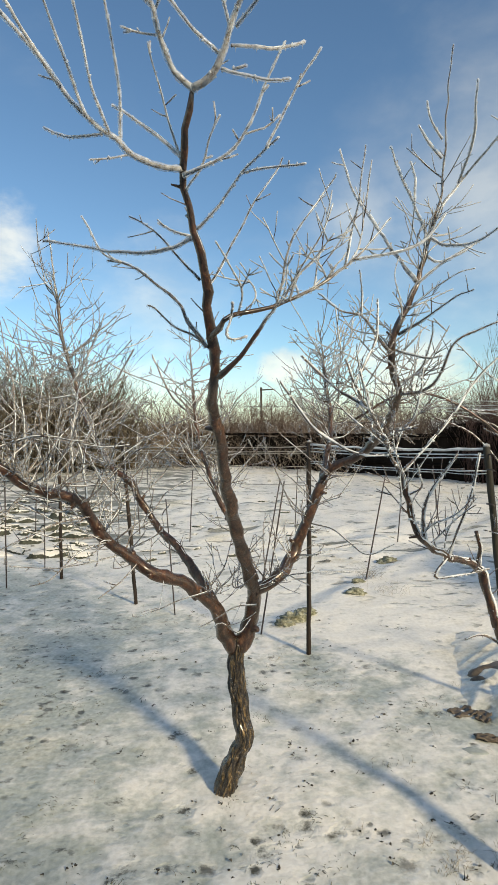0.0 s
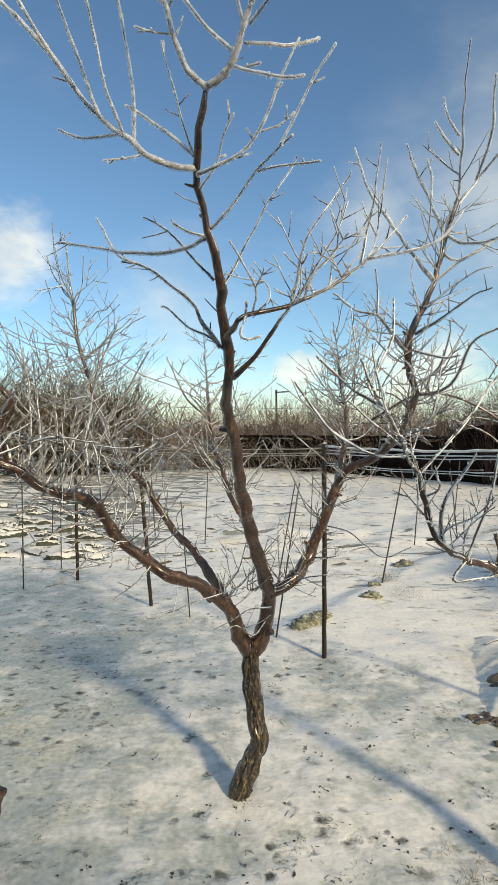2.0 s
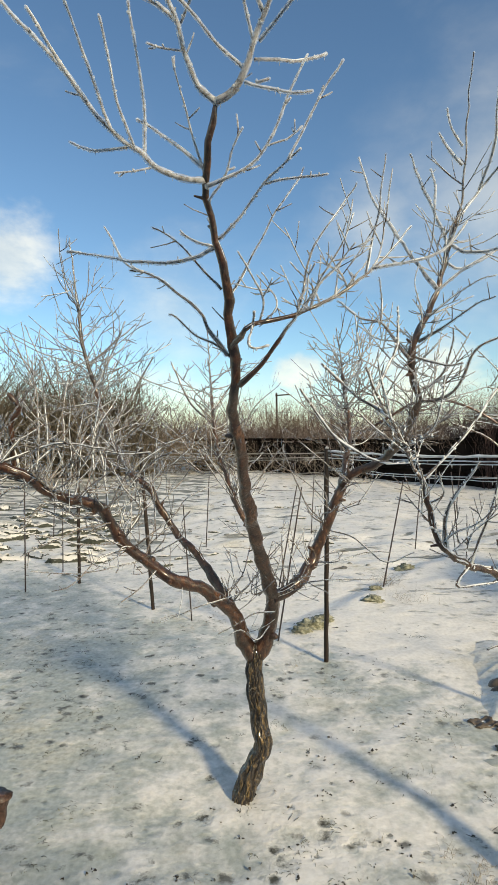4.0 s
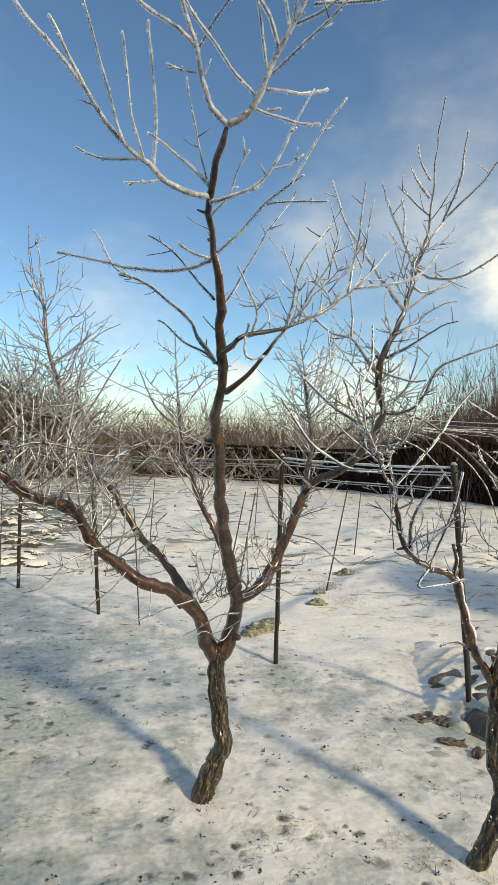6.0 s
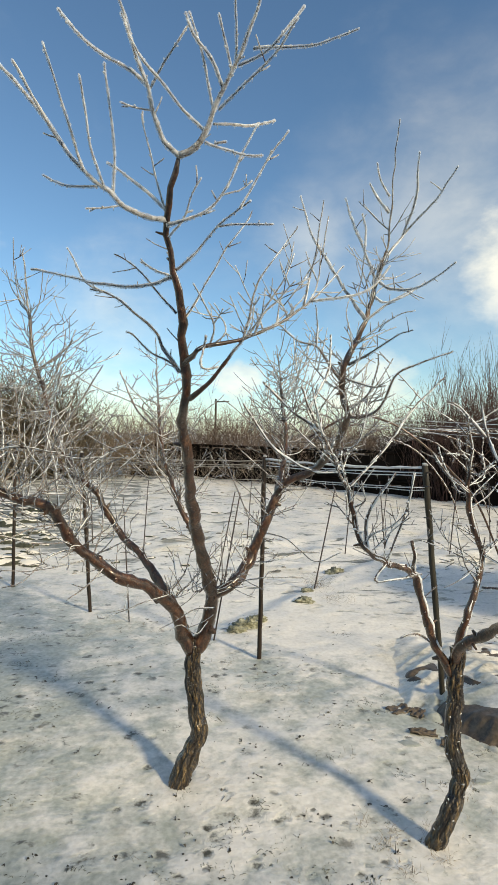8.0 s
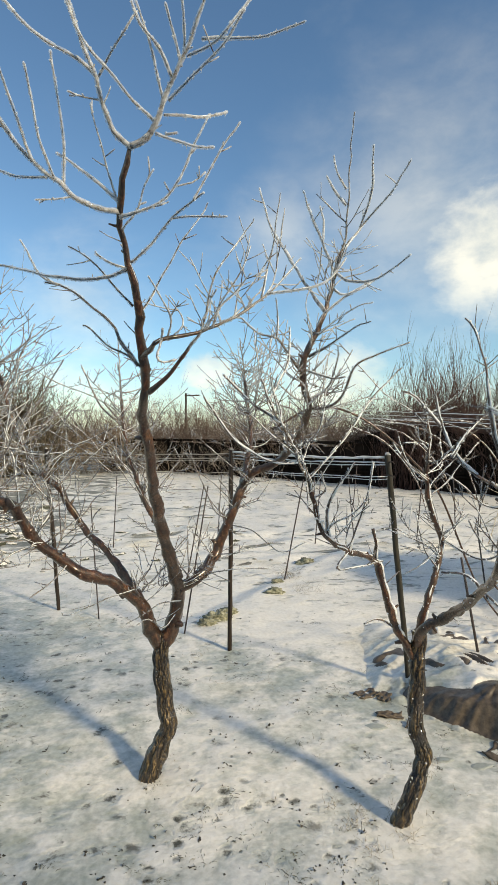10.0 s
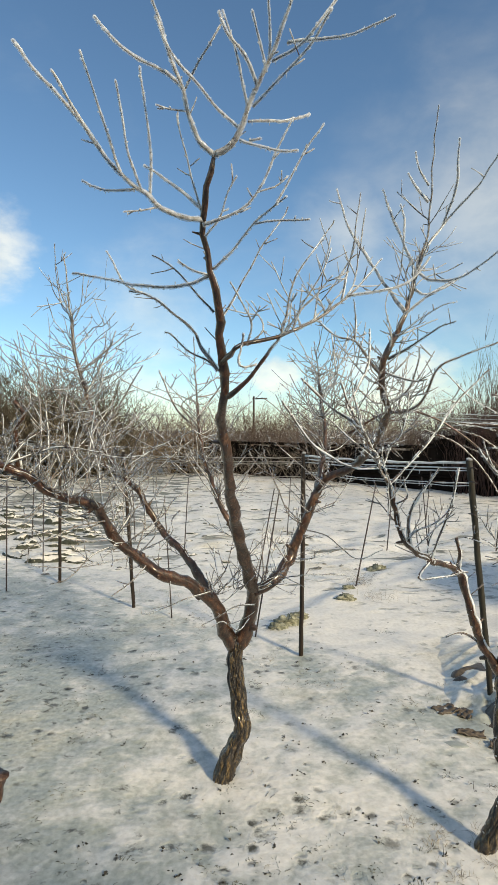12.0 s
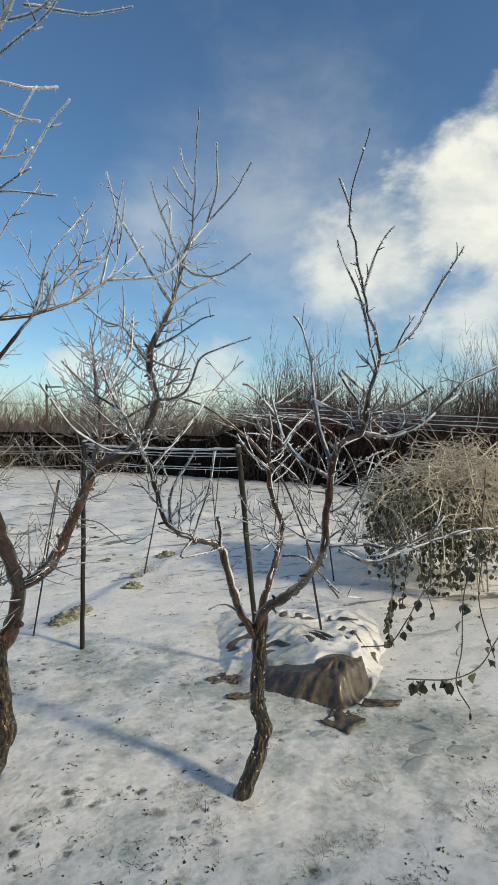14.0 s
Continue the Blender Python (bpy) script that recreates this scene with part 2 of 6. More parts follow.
def make_snow():
    m, t, p = material("thin_snow", 0.5, 0.4)
    big = texture(t, "ShaderNodeTexNoise", 0.55, 4, 0.6, (1, 1, 1), 0.5, space="World")
    mid = texture(t, "ShaderNodeTexNoise", 3.4, 5, 0.6, (1.0, 1.2, 1), 0.15, space="World")
    small = texture(t, "ShaderNodeTexNoise", 14, 5, 0.6, (1, 1.2, 1), 0.2, space="World")
    fine = texture(t, "ShaderNodeTexNoise", 36, 3, 0.5, space="World")
    frost = ramp(t, fine.outputs["Fac"], (0.3, (0.72, 0.695, 0.65)), (0.62, (0.84, 0.815, 0.77)))
    thin = ramp(t, fine.outputs["Fac"], (0.32, (0.29, 0.32, 0.285)), (0.66, (0.46, 0.49, 0.45)))
    yellow = ramp(t, fine.outputs["Fac"], (0.3, (0.50, 0.43, 0.29)), (0.65, (0.78, 0.72, 0.58)))
    grass = ramp(t, fine.outputs["Fac"], (0.3, (0.035, 0.034, 0.026)), (0.65, (0.14, 0.135, 0.11)))

    def math_node(op, a, b):
        n = t.nodes.new("ShaderNodeMath")
        n.operation = op
        for k, v in enumerate((a, b)):
            if isinstance(v, bpy.types.NodeSocket):
                t.links.new(v, n.inputs[k])
            else:
                n.inputs[k].default_value = v
        return n.outputs[0]

    # the trodden lawn on this side of the vine row keeps less snow than the beds beyond
    place = t.nodes.new("ShaderNodeNewGeometry")
    across = t.nodes.new("ShaderNodeVectorMath")
    across.operation = "DOT_PRODUCT"
    across.inputs[1].default_value = (0.62, 0.785, 0.0)
    t.links.new(place.outputs["Position"], across.inputs[0])
    zone = t.nodes.new("ShaderNodeMapRange")
    zone.interpolation_type = "SMOOTHSTEP"
    zone.inputs["From Min"].default_value, zone.inputs["From Max"].default_value = 2.6, 3.9
    zone.inputs["To Min"].default_value, zone.inputs["To Max"].default_value = 0.0, 0.19
    t.links.new(across.outputs["Value"], zone.inputs["Value"])
    spot = t.nodes.new("ShaderNodeSeparateXYZ")
    t.links.new(place.outputs["Position"], spot.inputs[0])
    worn = t.nodes.new("ShaderNodeMapRange")
    worn.interpolation_type = "SMOOTHSTEP"
    worn.inputs["From Min"].default_value, worn.inputs["From Max"].default_value = -1.3, 0.5
    worn.inputs["To Min"].default_value, worn.inputs["To Max"].default_value = -0.17, 0.0
    t.links.new(spot.outputs["X"], worn.inputs["Value"])
    near = t.nodes.new("ShaderNodeMapRange")
    near.inputs["From Min"].default_value, near.inputs["From Max"].default_value = 4.6, 3.6
    t.links.new(across.outputs["Value"], near.inputs["Value"])
    worn_near = math_node("MULTIPLY", worn.outputs[0], near.outputs[0])
    depth = math_node("ADD", worn_near, math_node("ADD", math_node("ADD", math_node("MULTIPLY", big.outputs["Fac"], 0.7), math_node("MULTIPLY", mid.outputs["Fac"], 0.95)), math_node("ADD", math_node("MULTIPLY", small.outputs["Fac"], 0.45), zone.outputs[0])))
    # a trodden strip along the vine row
    strip = ramp(t, math_node("MULTIPLY", across.outputs["Value"], 0.2), (0.52, (0, 0, 0)), (0.59, (1, 1, 1)), (0.63, (1, 1, 1)), (0.69, (0, 0, 0)))
    right = ramp(t, spot.outputs["X"], (0.0, (0, 0, 0)), (0.25, (1, 1, 1)))
    depth = math_node("SUBTRACT", depth, math_node("MULTIPLY", math_node("MULTIPLY", strip, right), 0.16))
    mask = ramp(t, math_node("SUBTRACT", depth, 0.42), (0.43, (0.9, 0.9, 0.9)), (0.67, (0, 0, 0)))
    straw = texture(t, "ShaderNodeTexNoise", 0.9, 4, 0.5, (1, 1, 1), 0.3, space="World")
    straw_mask = ramp(t, straw.outputs["Fac"], (0.56, (0, 0, 0)), (0.72, (0.7, 0.7, 0.7)))

    # tufts of dark grass, each thawed into a soft grey hollow
    warp = texture(t, "ShaderNodeTexNoise", 26, 4, 0.7, space="World")

    def tufts(scale, spread, core, halo):
        v = texture(t, "ShaderNodeTexVoronoi", scale, stretch=(1, 1.25, 0), space="World")
        push = t.nodes.new("ShaderNodeVectorMath")
        push.operation = "MULTIPLY_ADD"
        push.inputs[1].default_value = (spread, spread, 0)
        t.links.new(warp.outputs["Color"], push.inputs[0])
        t.links.new(v.inputs["Vector"].links[0].from_socket, push.inputs[2])
        t.links.new(push.outputs[0], v.inputs["Vector"])
        pick = t.nodes.new("ShaderNodeSeparateColor")
        t.links.new(v.outputs["Color"], pick.inputs[0])
        size = math_node("MULTIPLY", math_node("POWER", pick.outputs[0], 1.6), 1.0)
        d = math_node("DIVIDE", v.outputs["Distance"], math_node("ADD", size, 0.05))
        return ramp(t, d, (core, (1, 1, 1)), (core * 2.0, (0, 0, 0))), ramp(t, d, (core * 1.2, (0.8, 0.8, 0.8)), (halo, (0, 0, 0)))

    where = texture(t, "ShaderNodeTexNoise", 0.75, 3, 0.5, (1, 1, 1), 0.0, space="World")
    thinner = math_node("SUBTRACT", 1.0, zone.outputs[0])
    where_mask = math_node("MULTIPLY", ramp(t, where.outputs["Fac"], (0.36, (0.15, 0.15, 0.15)), (0.52, (1, 1, 1))), math_node("POWER", thinner, 3.0))
    # irregular thawed patches and the matted grass in them
    matted = texture(t, "ShaderNodeTexNoise", 6.5, 7, 0.62, (1.0, 1.35, 1), 0.25, space="World")
    lean_to = math_node("ADD", matted.outputs["Fac"], math_node("SUBTRACT", math_node("MULTIPLY", math_node("SUBTRACT", 0.5, big.outputs["Fac"]), 0.35), math_node("ADD", math_node("MULTIPLY", worn_near, 0.35), math_node("MULTIPLY", zone.outputs[0], 0.9))))
    thawed = ramp(t, lean_to, (0.50, (0, 0, 0)), (0.70, (0.6, 0.6, 0.6)))
    sodden = ramp(t, math_node("ADD", lean_to, math_node("MULTIPLY", math_node("SUBTRACT", small.outputs["Fac"], 0.5), 0.5)), (0.665, (0, 0, 0)), (0.75, (0.9, 0.9, 0.9)))
    core1, halo1 = tufts(6.0, 0.10, 0.15, 0.52)
    core2, halo2 = tufts(10.0, 0.06, 0.20, 0.50)
    halo = math_node("MULTIPLY", math_node("MAXIMUM", halo1, math_node("MULTIPLY", halo2, 0.8)), where_mask)
    ragged = ramp(t, small.outputs["Fac"], (0.42, (0, 0, 0)), (0.54, (1, 1, 1)))
    core = math_node("MULTIPLY", math_node("MULTIPLY", math_node("MAXIMUM", core1, core2), ragged), where_mask)
    # long dark marks beyond the vine row: bare soil and painted shade, densest far left
    beyond = t.nodes.new("ShaderNodeMapRange")
    beyond.interpolation_type = "SMOOTHSTEP"
    beyond.inputs["From Min"].default_value, beyond.inputs["From Max"].default_value = 3.9, 4.8
    t.links.new(across.outputs["Value"], beyond.inputs["Value"])
    dug = t.nodes.new("ShaderNodeMapRange")
    dug.interpolation_type = "SMOOTHSTEP"
    dug.inputs["From Min"].default_value, dug.inputs["From Max"].default_value = -0.5, -3.0
    dug.inputs["To Min"].default_value, dug.inputs["To Max"].default_value = 0.0, 0.15
    t.links.new(spot.outputs["X"], dug.inputs["Value"])
    long_streak = texture(t, "ShaderNodeTexNoise", 1.5, 4, 0.55, (0.8, 2.6, 1), 0.7, space="World")
    short_streak = texture(t, "ShaderNodeTexNoise", 3.6, 4, 0.55, (0.7, 2.2, 1), 0.6, space="World")
    streak1 = ramp(t, math_node("ADD", long_streak.outputs["Fac"], math_node("SUBTRACT", dug.outputs[0], 0.06)), (0.545, (0, 0, 0)), (0.60, (0.9, 0.9, 0.9)))
    streak2 = ramp(t, short_streak.outputs["Fac"], (0.60, (0, 0, 0)), (0.68, (0.8, 0.8, 0.8)))
    soil_shade_streaks = math_node("MULTIPLY", math_node("MAXIMUM", streak1, streak2), beyond.outputs[0])
    # one dark tone for both the soil and the painted shade
    soil = ramp(t, fine.outputs["Fac"], (0.3, (0.055, 0.06, 0.048)), (0.66, (0.19, 0.20, 0.17)))
    c = blend(t, mask, frost, thin)
    c = blend(t, soil_shade_streaks, c, soil)
    c = blend(t, straw_mask, c, yellow)
    c = blend(t, thawed, c, thin)
    c = blend(t, math_node("MULTIPLY", halo, 0.6), c, thin)
    c = blend(t, sodden, c, grass)
    c = blend(t, core, c, grass)
    t.links.new(c, p.inputs["Base Color"])
    r = ramp(t, mask, (0.0, (0.55, 0.55, 0.55)), (1.0, (0.26, 0.26, 0.26)))
    t.links.new(r, p.inputs["Roughness"])
    h = math_node("SUBTRACT", math_node("ADD", math_node("MULTIPLY", mid.outputs["Fac"], 0.8), math_node("ADD", math_node("MULTIPLY", small.outputs["Fac"], 0.07), math_node("MULTIPLY", fine.outputs["Fac"], 0.006))), math_node("ADD", math_node("MULTIPLY", halo, 0.25), math_node("MULTIPLY", soil_shade_streaks, 0.5)))
    relief(t, p, h, 0.5, 0.05)
    return m


SNOW = make_snow()


def plain(name, a, b, scale, rough=0.6, spec=0.4, bump=0.3, coat=0.0, stretch=(1, 1, 1), vary=0.0, dist=0.005):
    m, t, p = material(name, rough, spec, coat)
    n = texture(t, "ShaderNodeTexNoise", scale, 6, 0.6, stretch, 0.3)
    c = ramp(t, n.outputs["Fac"], (0.32, a), (0.68, b))
    if vary:
        c = island_shift(t, c, vary)
    t.links.new(c, p.inputs["Base Color"])
    relief(t, p, n.outputs["Fac"], bump, dist)
    return m




def make_dug():
    """Frozen soil with snow lying on whatever faces up."""
    m, t, p = material("snow_capped_soil", 0.6, 0.3)
    grain = texture(t, "ShaderNodeTexNoise", 24, 6, 0.65, space="World")
    g = t.nodes.new("ShaderNodeNewGeometry")
    up = t.nodes.new("ShaderNodeSeparateXYZ")
    t.links.new(g.outputs["Normal"], up.inputs[0])
    rough = t.nodes.new("ShaderNodeMath")
    rough.operation = "MULTIPLY_ADD"
    rough.inputs[1].default_value = 0.5
    t.links.new(grain.outputs["Fac"], rough.inputs[0])
    t.links.new(up.outputs["Z"], rough.inputs[2])
    lying = ramp(t, rough.outputs[0], (0.95, (0, 0, 0)), (1.05, (1, 1, 1)))
    soil = ramp(t, grain.outputs["Fac"], (0.3, (0.018, 0.022, 0.015)), (0.7, (0.085, 0.09, 0.065)))
    t.links.new(blend(t, lying, soil, (0.78, 0.755, 0.70)), p.inputs["Base Color"])
    relief(t, p, grain.outputs["Fac"], 0.6, 0.02)
    return m


DUG = make_dug()
POST_DARK = plain("weathered_dark_wood", (0.008, 0.006, 0.005), (0.045, 0.030, 0.021), 30, 0.6, 0.3, 0.5, 0.05, (1, 1, 0.1))
POST_GREY = plain("grey_green_wood", (0.012, 0.011, 0.009), (0.05, 0.045, 0.034), 30, 0.6, 0.3, 0.5, 0.05, (1, 1, 0.1))
ROD = plain("rusty_rod", (0.025, 0.02, 0.02), (0.07, 0.05, 0.045), 40, 0.5, 0.5, 0.2)
WIRE_ICED = plain("iced_wire", (0.55, 0.58, 0.6), (0.85, 0.88, 0.9), 25, 0.18, 0.6, 0.3)
WIRE_DULL = plain("frosted_wire", (0.16, 0.14, 0.11), (0.5, 0.48, 0.44), 12, 0.3, 0.5, 0.2)
WIRE_DARK = plain("dark_wire", (0.05, 0.05, 0.05), (0.25, 0.25, 0.26), 6, 0.4, 0.5, 0.1)
FENCE = plain("tarred_boards", (0.004, 0.0035, 0.003), (0.022, 0.017, 0.014), 3, 1.0, 0.0, 0.3, 0, (1, 1, 0.1), 0.4)
HEDGE_BROWN = plain("brown_brush", (0.06, 0.038, 0.028), (0.17, 0.12, 0.09), 0.8, 0.7, 0.3, 0.0, 0, (1, 1, 1), 0.45)
HEDGE_FROST = plain("frosted_brush", (0.13, 0.10, 0.08), (0.31, 0.26, 0.21), 0.8, 0.5, 0.4, 0.0, 0, (1, 1, 1), 0.4)
BUSH_TAN = plain("tan_reed", (0.10, 0.072, 0.045), (0.27, 0.205, 0.135), 1.2, 0.6, 0.3, 0.0, 0, (1, 1, 1), 0.4)
WILLOW = plain("dark_shoots", (0.030, 0.014, 0.012), (0.115, 0.062, 0.050), 0.7, 0.6, 0.4, 0.0, 0, (1, 1, 1), 0.4)
PLASTER = plain("pale_plaster", (0.42, 0.40, 0.36), (0.58, 0.55, 0.50), 6, 0.8, 0.2, 0.3)
BUSH_OLIVE = plain("olive_brown_brush", (0.035, 0.028, 0.018), (0.17, 0.14, 0.10), 0.8, 0.6, 0.3, 0.0, 0, (1, 1, 1), 0.45)
TARP = plain("olive_grey_cloth", (0.060, 0.046, 0.034), (0.150, 0.118, 0.088), 35, 0.5, 0.45, 0.35, 0.15, (1, 1, 1), 0, 0.008)
WET_ICE = plain("grey_trodden_ice", (0.30, 0.325, 0.30), (0.44, 0.46, 0.43), 30, 0.3, 0.5, 0.3)
OLIVE_LEAF = plain("olive_leaf", (0.05, 0.055, 0.02), (0.21, 0.21, 0.085), 30, 0.4, 0.5, 0.2, 0.2, (1, 1, 1), 0.5)
LEAF = plain("frozen_leaf", (0.022, 0.026, 0.012), (0.10, 0.095, 0.04), 30, 0.35, 0.5, 0.2, 0.3, (1, 1, 1), 0.5)
GRASS_DARK = plain("frozen_grass", (0.05, 0.05, 0.035), (0.20, 0.20, 0.14), 20, 0.5, 0.4, 0.0, 0, (1, 1, 1), 0.5)
STRAW = plain("dry_grass", (0.17, 0.135, 0.09), (0.42, 0.36, 0.26), 20, 0.6, 0.3, 0.0, 0, (1, 1, 1), 0.4)
LITTER = plain("dark_litter", (0.022, 0.019, 0.016), (0.075, 0.065, 0.052), 50, 0.6, 0.4, 0.3, 0, (1, 1, 1), 0.5)
VINE = plain("dry_vine", (0.42, 0.335, 0.215), (0.84, 0.75, 0.59), 10, 0.35, 0.5, 0.0, 0.6, (1, 1, 1), 0.4)
CLOD = plain("frosted_clod", (0.06, 0.06, 0.055), (0.30, 0.30, 0.28), 14, 0.6, 0.3, 0.6, 0, (1, 1, 1), 0.35, 0.01)
MOSS = plain("mossy_clod", (0.045, 0.05, 0.02), (0.42, 0.42, 0.33), 30, 0.7, 0.3, 0.6, 0, (1, 1, 1), 0.3, 0.01)


# ---------------------------------------------------------------- mesh tools
class Soup:
    """Vertices and faces gathered for one mesh."""

    def __init__(self):
        self.v, self.f = [], []

    def tube(self, path, radii, sides=6, lump=0.0, seed=0.0, flute=0.0):
        n0 = len(self.v)
        up = Vector((0.13, 0.21, 0.97))
        last = None
        for i, (c, r) in enumerate(zip(path, radii)):
            a = path[min(i + 1, len(path) - 1)] - path[max(i - 1, 0)]
            if a.length < 1e-7:
                a = Vector((0, 0, 1))
            a.normalize()
            if last is None:
                u = a.cross(up if abs(a.dot(up)) < 0.95 else Vector((1, 0, 0)))
            else:
                u = last - a * last.dot(a)
            u.normalize()
            last = u
            w = a.cross(u)
            for k in range(sides):
                g = math.tau * k / sides
                rr = r
                if lump:
                    q = Vector((math.cos(g) * 1.3 + seed, math.sin(g) * 1.3, i * 0.45))
                    rr *= 1 + lump * noise.noise(q)
                if flute:
                    q = Vector((math.cos(g) * 4.6, math.sin(g) * 4.6 + seed, i * 0.13))
                    rr *= 1 - flute * (1 - abs(noise.noise(q)) * 2) ** 3
                self.v.append(c + (u * math.cos(g) + w * math.sin(g)) * rr)
        m = len(path)
        for i in range(m - 1):
            for k in range(sides):
                a, b = n0 + i * sides + k, n0 + i * sides + (k + 1) % sides
                self.f.append((a, b, b + sides, a + sides))
        self.f.append(tuple(n0 + k for k in reversed(range(sides))))
        self.f.append(tuple(n0 + (m - 1) * sides + k for k in range(sides)))

    def drop(self, c, length, r):
        """A small icicle that hangs from c."""
        n0 = len(self.v)
        for k in range(4):
            g = math.tau * k / 4
            self.v.append(c + Vector((math.cos(g) * r, math.sin(g) * r, 0)))
        self.v.append(c - Vector((0, 0, length)))
        for k in range(4):
            self.f.append((n0 + k, n0 + 4, n0 + (k + 1) % 4))

    def leaf(self, c, along, across, size, cup=0.25):
        n0 = len(self.v)
        nrm = along.cross(across).normalized()
        rows = ((0, 0.05), (0.25, 0.36), (0.55, 0.4), (0.8, 0.2), (1.0, 0.02))
        for s, wd in rows:
            mid = c + along * s * size + nrm * (cup * size * math.sin(s * 3.0))
            self.v += [mid - across * wd * size + nrm * cup * wd * size, mid, mid + across * wd * size + nrm * cup * wd * size]
        for i in range(len(rows) - 1):
            for k in range(2):
                a = n0 + i * 3 + k
                self.f.append((a, a + 1, a + 4, a + 3))

    def pebble(self, c, rx, ry, rz, rnd, rings=4, sides=7, rough=0.0):
        n0 = len(self.v)
        s = rnd.uniform(0, 50)
        for i in range(rings):
            e = -0.9 + i * 2.25 / (rings - 1)
            for k in range(sides):
                g = math.tau * k / sides + s
                q = Vector((math.cos(g) + s, math.sin(g), e * 1.5))
                j = 1 + 0.45 * noise.noise(q) + rough * noise.noise(q * 3.5) + 0.6 * rough * noise.noise(q * 9)
                self.v.append(c + Vector((math.cos(g) * math.cos(e) * rx * j, math.sin(g) * math.cos(e) * ry * j, math.sin(e) * rz * j)))
        for i in range(rings - 1):
            for k in range(sides):
                a, b = n0 + i * sides + k, n0 + i * sides + (k + 1) % sides
                self.f.append((a, b, b + sides, a + sides))
        self.f.append(tuple(n0 + (rings - 1) * sides + k for k in range(sides)))

    def mesh(self, name, mat, origin=Vector((0, 0, 0)), smooth=True):
        me = bpy.data.meshes.new(name)
        me.from_pydata([tuple(p - origin) for p in self.v], [], self.f)
        me.materials.append(mat)
        if smooth:
            me.polygons.foreach_set("use_smooth", [True] * len(me.polygons))
        me.update()
        return me


def root(name, base, label, category, group="", kind=""):
    ob = new(name)
    ob.location = base
    ob.empty_display_size = 0.1
    return tagged(ob, label, category, group, kind)


def part(name, soup, mat, parent, label="", kind=""):
    """One mesh under a thing or one of its parts. Soup points are in world coordinates."""
    top = parent
    while top.parent:
        top = top.parent
    ob = new(name, soup.mesh(name, mat, top.location))
    ob.parent = parent
    return tagged(ob, label, kind=kind)


def single(name, soup, mat, label, category, group="", kind="", base=None):
    base = Vector(base) if base is not None else sum(soup.v, Vector()) / len(soup.v)
    ob = new(name, soup.mesh(name, mat, base))
    ob.location = base
    return tagged(ob, label, category, group, kind)


def smooth_path(pts, step):
    """A smooth line through the given points, in steps of about that length."""
    pts = [Vector(p) for p in pts]
    ext = [pts[0] * 2 - pts[1]] + pts + [pts[-1] * 2 - pts[-2]]
    out = []
    for i in range(1, len(ext) - 2):
        p0, p1, p2, p3 = ext[i - 1], ext[i], ext[i + 1], ext[i + 2]
        n = max(2, int((p2 - p1).length / step))
        for k in range(n):
            s = k / n
            out.append(0.5 * (2 * p1 + (p2 - p0) * s + (2 * p0 - 5 * p1 + 4 * p2 - p3) * s * s + (3 * p1 - p0 - 3 * p2 + p3) * s ** 3))
    out.append(pts[-1])
    return out


def away(axis, rnd):
    """A random direction square to axis."""
    while True:
        q = Vector((rnd.gauss(0, 1), rnd.gauss(0, 1), rnd.gauss(0, 1)))
        q -= axis * q.dot(axis)
        if q.length > 0.2:
            return q.normalized()


# ---------------------------------------------------------------- ground
def bed_line(x, y):
    """Signed distance, to the right of the edge of the raised bed."""
    return (x - 0.04) * 0.77 - (y - 4.4) * 0.64


def ground_height(x, y):
    p = Vector((x, y, 0))
    h = 0.03 * noise.noise(p * 0.45) + 0.016 * noise.noise(p * 1.7 + Vector((5, 2, 0))) + 0.007 * noise.noise(p * 6.0)
    d = bed_line(x, y)
    along = (x - 0.04) * 0.64 + (y - 4.4) * 0.77
    edge = max(0.0, min(1.0, (along + 0.4) / 0.5)) * max(0.0, min(1.0, (9.0 - along) / 3.0))
    lift = max(0.0, min(1.0, (d + 0.02) / 0.22)) * math.exp(-max(0.0, d - 0.2) / 1.5)
    wobble = 0.5 + 0.9 * abs(noise.noise(Vector((along * 1.6, 3.3, 0))))
    h += 0.075 * edge * lift * wobble
    # rough dug soil beyond the vine row
    far = max(0.0, min(1.0, (y + 0.8 * x - 5.6) / 2.5))
    h += far * (0.09 * max(0.0, noise.noise(Vector((x * 0.9, y * 1.5, 7.0)))) + 0.05 * noise.noise(Vector((x * 2.6, y * 3.4, 1.0))))
    return h


def graded(lo, hi, near_lo, near_hi, fine):
    vals = []
    v = near_lo
    while v < near_hi:
        vals.append(v)
        v += fine
    step = fine
    while v < hi:
        vals.append(v)
        step *= 1.065
        v += step
    vals.append(hi)
    v, step = near_lo, fine
    while v > lo:
        step *= 1.065
        v -= step
        vals.insert(0, max(v, lo))
    return vals


def make_ground():
    xs, ys = graded(-900, 900, -3.0, 4.2, 0.035), graded(-400, 1500, 1.2, 6.6, 0.035)
    s = Soup()
    for y in ys:
        for x in xs:
            z = ground_height(x, y) if abs(x) < 60 and -30 < y < 80 else 0.0
            s.v.append(Vector((x, y, z)))
    n = len(xs)
    for j in range(len(ys) - 1):
        for i in range(n - 1):
            a = j * n + i
            s.f.append((a, a + 1, a + n + 1, a + n))
    ob = new("ground", s.mesh("ground", SNOW))
    return tagged(ob, "garden ground under thin patchy snow and frozen grass", "ground", kind="structure")


make_ground()


